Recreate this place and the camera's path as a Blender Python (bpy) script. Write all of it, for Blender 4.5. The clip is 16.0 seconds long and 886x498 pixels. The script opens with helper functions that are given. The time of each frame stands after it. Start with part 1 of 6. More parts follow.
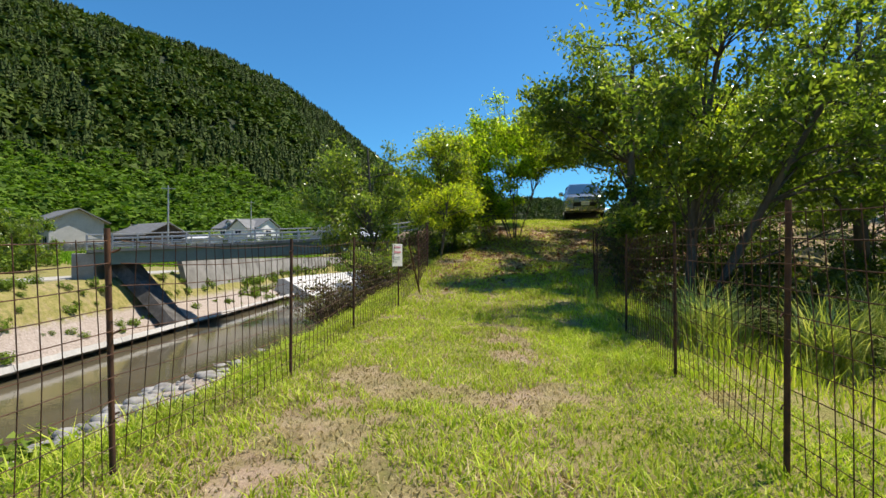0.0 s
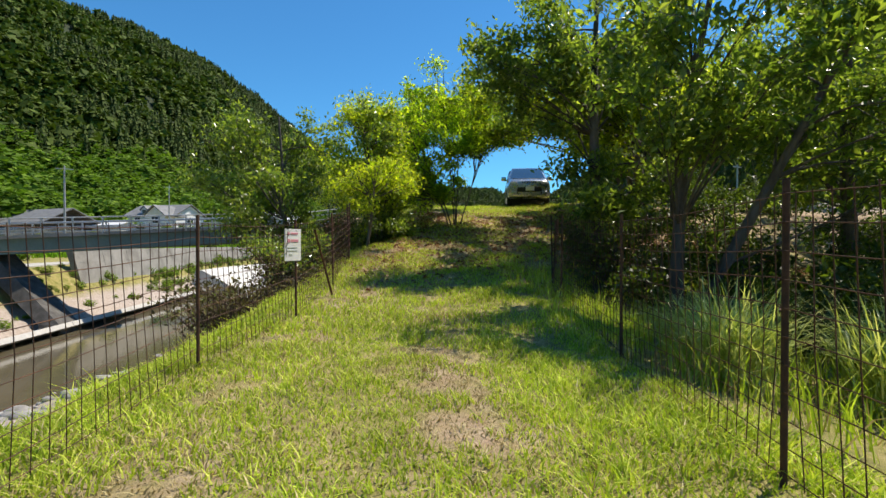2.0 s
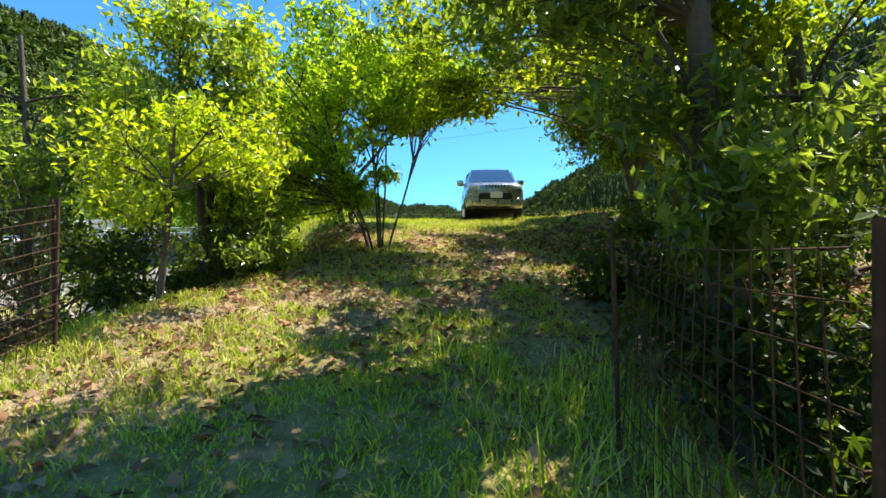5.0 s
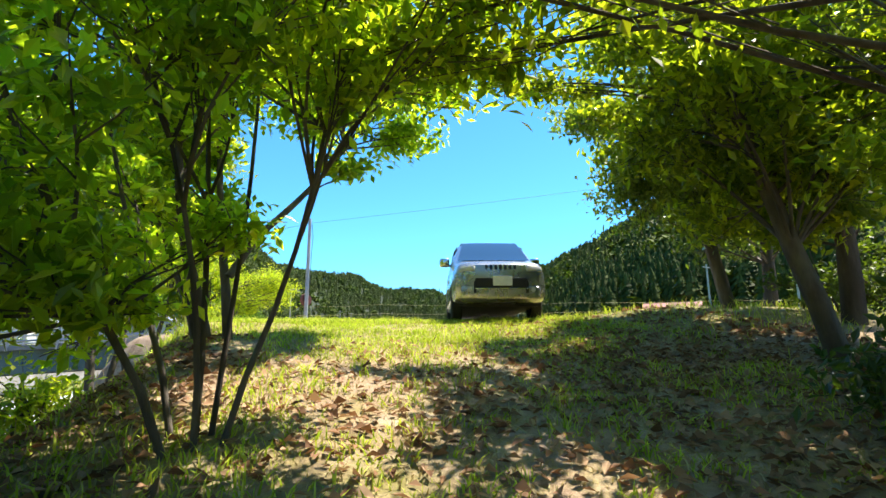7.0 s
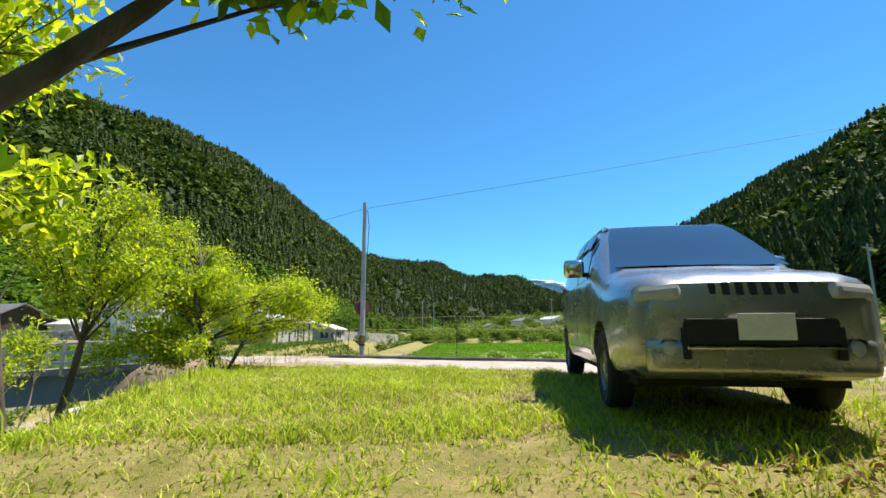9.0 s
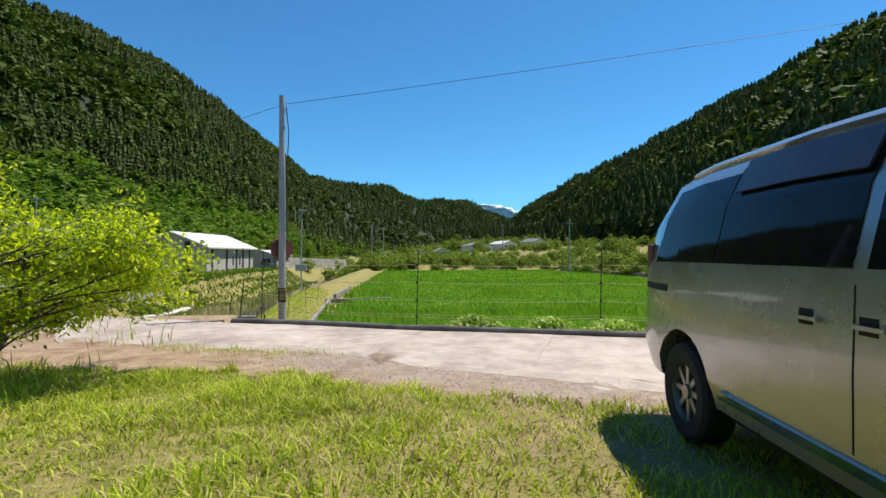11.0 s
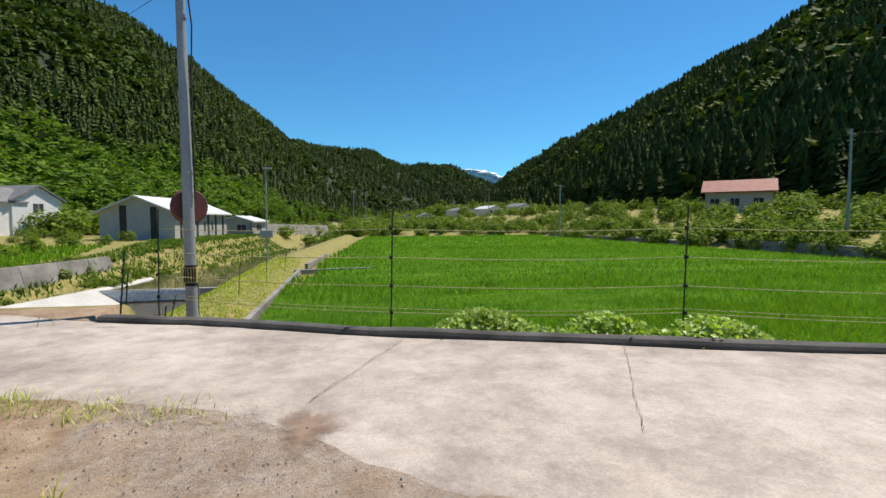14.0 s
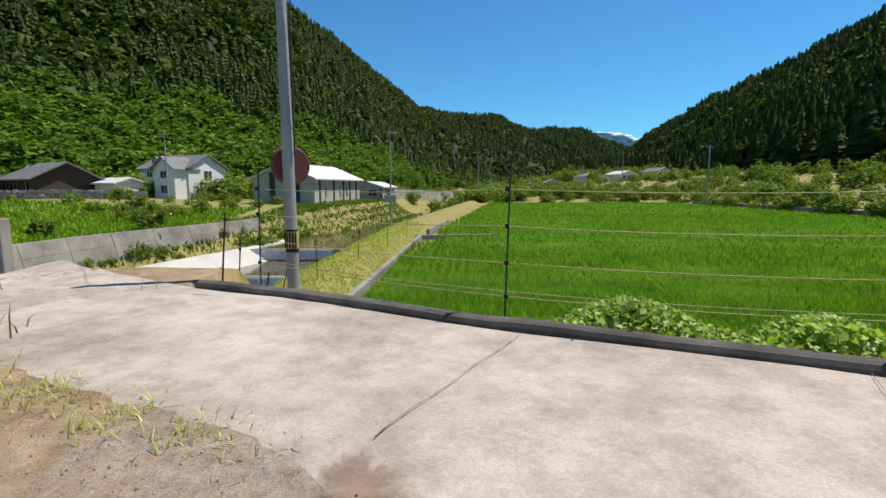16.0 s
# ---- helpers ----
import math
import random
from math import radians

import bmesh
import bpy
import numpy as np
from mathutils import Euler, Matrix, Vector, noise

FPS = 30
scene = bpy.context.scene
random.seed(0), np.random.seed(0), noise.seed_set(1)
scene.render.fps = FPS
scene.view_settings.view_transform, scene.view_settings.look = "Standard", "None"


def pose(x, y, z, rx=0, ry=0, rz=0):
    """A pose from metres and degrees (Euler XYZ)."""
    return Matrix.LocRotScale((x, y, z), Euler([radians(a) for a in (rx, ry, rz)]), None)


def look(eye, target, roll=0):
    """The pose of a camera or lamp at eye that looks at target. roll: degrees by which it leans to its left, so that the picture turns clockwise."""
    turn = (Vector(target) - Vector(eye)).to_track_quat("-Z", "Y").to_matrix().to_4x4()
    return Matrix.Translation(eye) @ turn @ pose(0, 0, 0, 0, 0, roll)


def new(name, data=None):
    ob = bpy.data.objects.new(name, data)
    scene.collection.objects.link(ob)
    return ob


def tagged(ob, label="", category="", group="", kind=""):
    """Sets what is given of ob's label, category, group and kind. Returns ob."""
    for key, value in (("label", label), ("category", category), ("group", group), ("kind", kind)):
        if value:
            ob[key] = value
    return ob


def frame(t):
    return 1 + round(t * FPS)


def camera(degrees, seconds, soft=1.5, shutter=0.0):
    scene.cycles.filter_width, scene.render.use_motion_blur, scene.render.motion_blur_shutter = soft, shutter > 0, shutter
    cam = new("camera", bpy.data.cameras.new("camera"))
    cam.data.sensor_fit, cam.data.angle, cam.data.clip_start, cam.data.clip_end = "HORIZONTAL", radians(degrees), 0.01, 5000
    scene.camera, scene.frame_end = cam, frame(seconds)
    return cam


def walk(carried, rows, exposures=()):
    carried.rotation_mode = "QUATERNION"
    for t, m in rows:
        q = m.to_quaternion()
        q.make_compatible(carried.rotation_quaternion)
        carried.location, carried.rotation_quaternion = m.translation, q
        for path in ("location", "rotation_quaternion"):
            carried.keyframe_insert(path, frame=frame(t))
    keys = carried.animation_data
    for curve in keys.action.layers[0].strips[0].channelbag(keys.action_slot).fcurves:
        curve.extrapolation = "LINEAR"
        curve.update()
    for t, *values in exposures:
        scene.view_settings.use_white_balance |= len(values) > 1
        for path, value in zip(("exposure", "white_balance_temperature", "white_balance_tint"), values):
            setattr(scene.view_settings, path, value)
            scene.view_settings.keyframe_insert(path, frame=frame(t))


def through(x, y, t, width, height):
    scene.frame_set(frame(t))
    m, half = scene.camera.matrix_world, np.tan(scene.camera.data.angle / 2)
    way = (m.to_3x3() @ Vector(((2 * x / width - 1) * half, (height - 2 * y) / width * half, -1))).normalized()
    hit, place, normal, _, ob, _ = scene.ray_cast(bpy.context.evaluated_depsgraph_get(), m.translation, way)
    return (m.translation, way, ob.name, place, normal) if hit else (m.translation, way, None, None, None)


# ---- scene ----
cam = camera(84.8, 16.0)
PATH = [
    (0, (0.782, 0.071, 1.044), (0.807, 10.070, 1.154), 0.00),
    (0.5, (0.814, 0.264, 1.042), (1.124, 10.258, 1.177), 0.05),
    (1, (0.837, 0.648, 1.048), (1.187, 10.642, 1.088), 0.05),
    (1.5, (0.914, 1.333, 1.019), (1.674, 11.302, 0.839), 0.00),
    (2, (1.053, 2.286, 1.045), (2.338, 12.202, 0.935), -0.00),
    (2.5, (1.241, 3.391, 1.079), (2.881, 13.256, 1.109), -0.05),
    (3, (1.422, 4.393, 1.119), (3.892, 14.083, 1.109), -0.05),
    (3.5, (1.630, 5.297, 1.185), (3.880, 15.041, 1.215), 0.20),
    (4, (1.838, 6.119, 1.122), (3.883, 15.906, 1.312), -0.20),
    (4.2, (1.935, 6.439, 1.136), (4.170, 16.184, 1.331), -0.25),
    (6.3, (3.579, 11.605, 1.861), (5.649, 21.355, 2.674), -0.12),
    (6.5, (3.700, 12.163, 1.910), (5.869, 21.859, 3.041), -0.06),
    (7, (3.985, 13.550, 2.175), (6.402, 23.055, 4.126), -0.09),
    (7.5, (4.302, 14.920, 2.500), (6.632, 24.381, 4.749), -0.11),
    (8, (4.568, 16.290, 2.809), (6.297, 25.907, 4.938), -0.03),
    (8.2, (4.672, 16.840, 2.926), (6.073, 26.531, 4.956), 0.01),
    (9.25, (4.830, 19.450, 3.450), (5.423, 29.255, 5.060), 0.00),
    (10.3, (4.985, 21.891, 3.906), (4.730, 31.817, 5.096), -0.05),
    (10.5, (5.009, 22.346, 3.952), (5.309, 32.301, 4.847), -0.05),
    (11, (5.074, 23.302, 3.960), (6.879, 33.137, 4.085), 0.05),
    (11.5, (5.166, 23.988, 3.971), (6.885, 33.835, 3.691), 0.05),
    (12, (5.264, 24.601, 3.959), (6.469, 34.519, 3.539), -0.05),
    (12.5, (5.328, 25.169, 3.938), (6.433, 35.099, 3.518), -0.05),
    (13, (5.432, 25.727, 3.917), (6.772, 35.626, 3.462), -0.10),
    (13.5, (5.593, 26.312, 3.887), (7.663, 36.080, 3.337), -0.15),
    (14, (5.668, 26.900, 3.869), (7.783, 36.656, 3.284), -0.20),
    (14.5, (5.805, 27.481, 3.827), (7.675, 37.278, 3.112), -0.20),
    (15, (5.907, 27.955, 3.770), (7.212, 37.822, 2.800), -0.05),
    (15.5, (5.892, 28.185, 3.779), (6.147, 38.108, 2.564), -0.10),
    (16, (5.883, 28.219, 3.790), (5.473, 38.130, 2.525), -0.10),
]
walk(cam, [(t, look(eye, target, roll)) for t, eye, target, roll in PATH],
     exposures=((0.0, 0.50), (3.0, 0.60), (4.2, 0.88), (6.3, 1.54), (7.2, 1.48), (8.2, 1.10), (10.3, 0.46), (12.0, 0.34), (16.0, 0.24)))

# ---- light ----
SUN_AZ, SUN_EL = 68.0, 63.0          # degrees clockwise from +y, and above the horizon
world = bpy.data.worlds.new("world")
scene.world = world
world.use_nodes = True
wn = world.node_tree.nodes
sky = wn.new("ShaderNodeTexSky")
sky.sky_type, sky.sun_disc = "NISHITA", False
sky.sun_elevation, sky.sun_rotation = radians(SUN_EL), radians(SUN_AZ)
sky.air_density, sky.dust_density, sky.ozone_density = 1.0, 0.0, 1.2
tint = wn.new("ShaderNodeMix")
tint.data_type, tint.blend_type = "RGBA", "MULTIPLY"
tint.inputs[0].default_value, tint.inputs[7].default_value = 1.0, (0.40, 0.95, 1.28, 1)
world.node_tree.links.new(sky.outputs[0], tint.inputs[6])
world.node_tree.links.new(tint.outputs[2], wn["Background"].inputs[0])
wn["Background"].inputs[1].default_value = 0.087
sun = new("sun", bpy.data.lights.new("sun", "SUN"))
sun.data.energy, sun.data.angle, sun.data.color = 5.0, radians(0.53), (1.0, 0.90, 0.76)
_sd = Vector((math.sin(radians(SUN_AZ)) * math.cos(radians(SUN_EL)), math.cos(radians(SUN_AZ)) * math.cos(radians(SUN_EL)), math.sin(radians(SUN_EL))))
sun.matrix_world = look(_sd * 50, (0, 0, 0))

# ---- small tools ----
rng = np.random.default_rng(7)


def lerp_table(table, v):
    return np.interp(v, [a for a, _ in table], [b for _, b in table])


def step(a, b, v):
    k = np.clip((v - a) / (b - a), 0, 1)
    return k * k * (3 - 2 * k)


def np_noise(x, y, scale, seed=0):
    """Smooth noise on arrays, about -1 to 1, in three turned octaves."""
    x, y = np.asarray(x, float), np.asarray(y, float)
    return 0.6 * one_noise(0.83 * x - 0.56 * y, 0.56 * x + 0.83 * y, scale, seed) + 0.4 * one_noise(0.36 * x + 0.93 * y, -0.93 * x + 0.36 * y, scale * 0.47, seed + 1) + 0.22 * one_noise(x, y, scale * 0.21, seed + 2)


def one_noise(x, y, scale, seed=0):
    """Smooth value noise on arrays, -1 to 1."""
    r = np.random.default_rng(seed).uniform(-1, 1, (64, 64))
    u, v = np.asarray(x) / scale, np.asarray(y) / scale
    i, j = np.floor(u).astype(int), np.floor(v).astype(int)
    a, b = u - i, v - j
    a, b = a * a * (3 - 2 * a), b * b * (3 - 2 * b)
    g = lambda p, q: r[p % 64, q % 64]
    return (g(i, j) * (1 - a) + g(i + 1, j) * a) * (1 - b) + (g(i, j + 1) * (1 - a) + g(i + 1, j + 1) * a) * b


def fast_mesh(name, verts, faces, mats=(), smooth=False, index=None):
    """A mesh from an (n, 3) array and an (m, 3) or (m, 4) array of corners."""
    verts, faces = np.asarray(verts, np.float32), np.asarray(faces, np.int32)
    me = bpy.data.meshes.new(name)
    n, k = faces.shape
    me.vertices.add(len(verts))
    me.vertices.foreach_set("co", verts.ravel())
    me.loops.add(n * k)
    me.loops.foreach_set("vertex_index", faces.ravel())
    me.polygons.add(n)
    me.polygons.foreach_set("loop_start", np.arange(0, n * k, k, dtype=np.int32))
    me.polygons.foreach_set("use_smooth", np.full(n, smooth))
    for m in mats:
        me.materials.append(m)
    if index is not None:
        me.polygons.foreach_set("material_index", np.asarray(index, np.int32))
    me.update(calc_edges=True)
    return me


def thing(name, label, category, m=None, group="", kind=""):
    ob = new(name)
    if m is not None:
        ob.matrix_basis = m
    return tagged(ob, label, category, group, kind)


def part(name, bm, material, parent=None, label="", smooth=False):
    """Link a bmesh or a mesh as one mesh object under a thing or a part."""
    if isinstance(bm, bmesh.types.BMesh):
        me = bpy.data.meshes.new(name)
        bmesh.ops.recalc_face_normals(bm, faces=bm.faces[:])
        bm.to_mesh(me)
        bm.free()
        me.polygons.foreach_set("use_smooth", [smooth] * len(me.polygons))
    else:
        me = bm
    if material and not me.materials:
        me.materials.append(material)
    ob = new(name, me)
    ob.parent = parent
    return tagged(ob, label)


def add_box(bm, m, sx, sy, sz, bevel=0.0):
    """A box whose base centre is at m."""
    r = bmesh.ops.create_cube(bm, size=1, matrix=m @ Matrix.Translation((0, 0, sz / 2)) @ Matrix.Diagonal((sx, sy, sz, 1)))
    if bevel:
        es = list({e for v in r["verts"] for e in v.link_edges})
        bmesh.ops.bevel(bm, geom=es, offset=bevel, segments=2, affect="EDGES", profile=0.6)
    return bm


def box(sx, sy, sz, m=None, bevel=0.0):
    return add_box(bmesh.new(), m or Matrix(), sx, sy, sz, bevel)


def tube_arrays(pts, radii, sides=6):
    """Vertices and quads of a round tube along the points."""
    pts = np.asarray(pts, float)
    radii = np.broadcast_to(np.asarray(radii, float), (len(pts),))
    d = np.gradient(pts, axis=0)
    d /= np.linalg.norm(d, axis=1)[:, None] + 1e-9
    ref = np.where(np.abs(d[:, 2:3]) > 0.9, np.array([[1.0, 0, 0]]), np.array([[0, 0, 1.0]]))
    u = np.cross(d, ref)
    u /= np.linalg.norm(u, axis=1)[:, None] + 1e-9
    v = np.cross(d, u)
    a = np.arange(sides) * 2 * math.pi / sides
    ring = pts[:, None] + radii[:, None, None] * (np.cos(a)[None, :, None] * u[:, None] + np.sin(a)[None, :, None] * v[:, None])
    n = len(pts)
    i, j = np.meshgrid(np.arange(n - 1), np.arange(sides), indexing="ij")
    k = (j + 1) % sides
    f = np.stack([i * sides + j, i * sides + k, (i + 1) * sides + k, (i + 1) * sides + j], -1).reshape(-1, 4)
    return ring.reshape(-1, 3), f


def joined(pieces):
    vs, fs, o = [], [], 0
    for v, f in pieces:
        vs.append(v)
        fs.append(np.asarray(f) + o)
        o += len(v)
    return np.concatenate(vs), np.concatenate(fs)


def tubes(name, lines, mat, sides=6, smooth=True):
    v, f = joined([tube_arrays(p, r, sides) for p, r in lines])
    return fast_mesh(name, v, f, [mat], smooth)


def rod(a, b, r, mat, name, parent=None, label="", sides=8):
    return part(name, tubes(name, [([a, tuple((np.array(a) + np.array(b)) / 2), b], r)], mat, sides), None, parent, label)


# ---- materials ----
def material(name, rough=0.8, metal=0.0, spec=0.5):
    m = bpy.data.materials.new(name)
    m.use_nodes = True
    b = m.node_tree.nodes["Principled BSDF"]
    b.inputs["Roughness"].default_value, b.inputs["Metallic"].default_value = rough, metal
    b.inputs["Specular IOR Level"].default_value = spec
    return m, m.node_tree, b


def ramp_noise(nt, colors, scale, detail=6.0, rough=0.6, coord="Object", lo=0.3, hi=0.7, stretch=(1, 1, 1)):
    """Noise through a colour ramp; returns the colour output and the noise's own output."""
    tc, mp = nt.nodes.new("ShaderNodeTexCoord"), nt.nodes.new("ShaderNodeMapping")
    mp.inputs["Scale"].default_value = stretch
    n, r = nt.nodes.new("ShaderNodeTexNoise"), nt.nodes.new("ShaderNodeValToRGB")
    n.inputs["Scale"].default_value, n.inputs["Detail"].default_value, n.inputs["Roughness"].default_value = scale, detail, rough
    nt.links.new(tc.outputs[coord], mp.inputs[0])
    nt.links.new(mp.outputs[0], n.inputs["Vector"])
    nt.links.new(n.outputs["Fac"], r.inputs[0])
    els = r.color_ramp.elements
    while len(els) < len(colors):
        els.new(0.5)
    for k, c in enumerate(colors):
        els[k].position = lo + (hi - lo) * k / max(1, len(colors) - 1)
        els[k].color = (*c, 1)
    return r.outputs[0], n.outputs["Fac"]


def mixed(nt, fac, a, b, mode="MIX"):
    m = nt.nodes.new("ShaderNodeMix")
    m.data_type, m.blend_type = "RGBA", mode
    for sock, v in ((m.inputs[0], fac), (m.inputs[6], a), (m.inputs[7], b)):
        if isinstance(v, (int, float)):
            sock.default_value = v
        elif isinstance(v, tuple):
            sock.default_value = (*v, 1)
        else:
            nt.links.new(v, sock)
    return m.outputs[2]


def bump(nt, b, height, strength, dist=0.02):
    n = nt.nodes.new("ShaderNodeBump")
    n.inputs["Strength"].default_value, n.inputs["Distance"].default_value = strength, dist
    nt.links.new(height, n.inputs["Height"])
    nt.links.new(n.outputs[0], b.inputs["Normal"])


def surface(name, colors, scale, rough=0.8, metal=0.0, fine=None, bumps=0.3, dist=0.01, stretch=(1, 1, 1), spec=0.5):
    """A worn surface: colours at one scale, dirt and relief at a finer one."""
    m, nt, b = material(name, rough, metal, spec)
    c, _ = ramp_noise(nt, colors, scale, stretch=stretch)
    g, f = ramp_noise(nt, ((0.72,) * 3, (1.0,) * 3), fine or scale * 9, 8.0, 0.7, stretch=stretch)
    nt.links.new(mixed(nt, 0.8, c, g, "MULTIPLY"), b.inputs["Base Color"])
    if bumps:
        bump(nt, b, f, bumps, dist)
    return m


def foliage(name, dark, mid, light, through, rough=0.45, weight=0.35):
    """Leaves: colour varies from leaf to leaf, and light passes through them."""
    m, nt, b = material(name, rough, 0.0, 0.12 if rough > 0.55 else 0.5)
    geo, r = nt.nodes.new("ShaderNodeNewGeometry"), nt.nodes.new("ShaderNodeValToRGB")
    nt.links.new(geo.outputs["Random Per Island"], r.inputs[0])
    r.color_ramp.elements.new(0.5)
    for e, p, c in zip(r.color_ramp.elements, (0.0, 0.5, 1.0), (dark, mid, light)):
        e.position, e.color = p, (*c, 1)
    big, _ = ramp_noise(nt, ((0.75,) * 3, (1.15,) * 3), 1.3, 3.0)
    col = mixed(nt, 1.0, r.outputs[0], big, "MULTIPLY")
    nt.links.new(col, b.inputs["Base Color"])
    t, mix = nt.nodes.new("ShaderNodeBsdfTranslucent"), nt.nodes.new("ShaderNodeMixShader")
    nt.links.new(mixed(nt, 1.0, col, through, "MULTIPLY"), t.inputs[0])
    mix.inputs[0].default_value = weight
    nt.links.new(b.outputs[0], mix.inputs[1])
    nt.links.new(t.outputs[0], mix.inputs[2])
    nt.links.new(mix.outputs[0], nt.nodes["Material Output"].inputs[0])
    return m


def plain(name, color, rough=0.6, metal=0.0):
    return surface(name, (tuple(c * 0.85 for c in color), color), 6.0, rough, metal, bumps=0.08)


M = {}
M["leaf"] = foliage("leaf_green", (0.050, 0.090, 0.020), (0.090, 0.142, 0.034), (0.18, 0.235, 0.07), (3.3, 3.1, 0.8), 0.28, 0.50)
# copy of the leaf green with backlight put into its through colour
M["leaf_canopy"] = foliage("leaf_canopy_backlit", (0.042, 0.076, 0.015), (0.078, 0.122, 0.023), (0.15, 0.20, 0.042), (5.0, 4.2, 0.5), 0.32, 0.64)
M["leaf_maple"] = foliage("leaf_maple", (0.125, 0.195, 0.018), (0.225, 0.31, 0.026), (0.385, 0.43, 0.055), (2.6, 2.45, 0.5), weight=0.55)
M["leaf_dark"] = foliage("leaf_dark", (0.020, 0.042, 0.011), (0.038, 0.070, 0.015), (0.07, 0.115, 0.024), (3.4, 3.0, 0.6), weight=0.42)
M["grass"] = foliage("grass_blades", (0.22, 0.31, 0.028), (0.41, 0.51, 0.045), (0.62, 0.64, 0.14), (1.5, 1.6, 0.7), 0.6, 0.34)
M["grass_dry"] = foliage("grass_dry", (0.30, 0.24, 0.10), (0.44, 0.36, 0.17), (0.55, 0.48, 0.27), (1.2, 1.1, 0.9), 0.7, 0.2)
M["pampas"] = foliage("pampas_blades", (0.24, 0.31, 0.055), (0.42, 0.48, 0.11), (0.65, 0.66, 0.28), (1.5, 1.5, 0.8), 0.4, 0.35)
M["rice"] = foliage("rice_blades", (0.085, 0.195, 0.010), (0.15, 0.30, 0.015), (0.25, 0.40, 0.03), (1.6, 1.7, 0.6), 0.7, 0.30)
M["conifer"] = foliage("conifer_needles", (0.027, 0.046, 0.009), (0.052, 0.080, 0.015), (0.092, 0.126, 0.025), (1.3, 1.5, 0.7), 0.7, 0.12)
M["broadleaf"] = foliage("hill_broadleaf", (0.040, 0.066, 0.009), (0.066, 0.100, 0.014), (0.11, 0.15, 0.024), (1.3, 1.5, 0.7), 0.7, 0.15)
M["broadleaf_low"] = foliage("hill_foot_broadleaf", (0.055, 0.105, 0.012), (0.10, 0.178, 0.018), (0.17, 0.265, 0.028), (1.3, 1.5, 0.7), 0.7, 0.3)
M["scrub"] = foliage("field_scrub_leaves", (0.085, 0.145, 0.016), (0.15, 0.225, 0.025), (0.25, 0.32, 0.055), (1.4, 1.5, 0.6), 0.65, 0.3)
M["bark"] = surface("bark", ((0.045, 0.035, 0.027), (0.095, 0.078, 0.062), (0.19, 0.165, 0.135)), 3.0, 0.9, fine=40, bumps=0.8, dist=0.02, stretch=(1, 1, 0.25))
M["concrete"] = surface("concrete", ((0.34, 0.32, 0.29), (0.44, 0.42, 0.38), (0.5, 0.48, 0.44)), 0.7, 0.9, fine=14, bumps=0.35)
M["concrete_old"] = surface("weathered_concrete", ((0.16, 0.15, 0.13), (0.27, 0.26, 0.23), (0.36, 0.34, 0.31)), 0.6, 0.92, fine=9, bumps=0.5)
# dark kerb; on the pier this tone stands for the bridge's shade
M["kerb"] = surface("dark_kerb_shaded_pier_concrete", ((0.045, 0.042, 0.04), (0.085, 0.08, 0.073), (0.15, 0.14, 0.13)), 2.0, 0.9, fine=30, bumps=0.5)
M["rust"] = surface("rusty_wire", ((0.05, 0.03, 0.02), (0.10, 0.05, 0.03), (0.17, 0.08, 0.04)), 6.0, 0.8, 0.3, bumps=0.3)
M["steel"] = surface("galvanised_steel", ((0.42, 0.42, 0.42), (0.55, 0.55, 0.54)), 5.0, 0.45, 0.5, bumps=0.1)
M["pole"] = surface("grey_pole_paint", ((0.33, 0.34, 0.35), (0.46, 0.47, 0.48)), 2.0, 0.5, 0.2, bumps=0.15)
M["girder"] = surface("green_girder_paint", ((0.10, 0.16, 0.15), (0.15, 0.22, 0.20)), 1.2, 0.6, 0.1)
M["white"] = surface("white_paint", ((0.76, 0.76, 0.74), (0.86, 0.86, 0.84)), 1.0, 0.6, bumps=0.1)
M["wall_grey"] = surface("pale_grey_render", ((0.42, 0.42, 0.40), (0.52, 0.52, 0.50)), 0.6, 0.8)
M["roof_white"] = surface("white_sheet_roof", ((0.62, 0.63, 0.64), (0.74, 0.75, 0.76)), 0.5, 0.5, bumps=0.1)
M["roof_grey"] = surface("grey_tile_roof", ((0.13, 0.135, 0.14), (0.22, 0.225, 0.23)), 1.2, 0.7)
M["roof_red"] = surface("red_brown_roof", ((0.25, 0.08, 0.06), (0.36, 0.14, 0.10)), 1.2, 0.7)
M["dark_panel"] = plain("dark_panel", (0.035, 0.033, 0.03), 0.6)
M["window"] = plain("house_window_glass", (0.03, 0.04, 0.05), 0.12)
M["wood_dark"] = plain("dark_timber", (0.07, 0.05, 0.035), 0.8)
M["stone"] = surface("river_stone", ((0.17, 0.16, 0.15), (0.30, 0.29, 0.27), (0.42, 0.41, 0.39)), 2.5, 0.9, fine=25, bumps=0.6)
M["red"] = plain("faded_red_sign_back", (0.16, 0.05, 0.04), 0.6)
M["yellow"] = plain("yellow_band", (0.55, 0.45, 0.16), 0.6)
M["black"] = plain("black_rubber", (0.02, 0.02, 0.02), 0.85)
M["cord"] = plain("pale_fence_cord", (0.45, 0.42, 0.2), 0.8)
M["cable"] = plain("black_cable", (0.03, 0.03, 0.03), 0.6)
M["green_post"] = plain("dark_green_post", (0.02, 0.04, 0.025), 0.6)

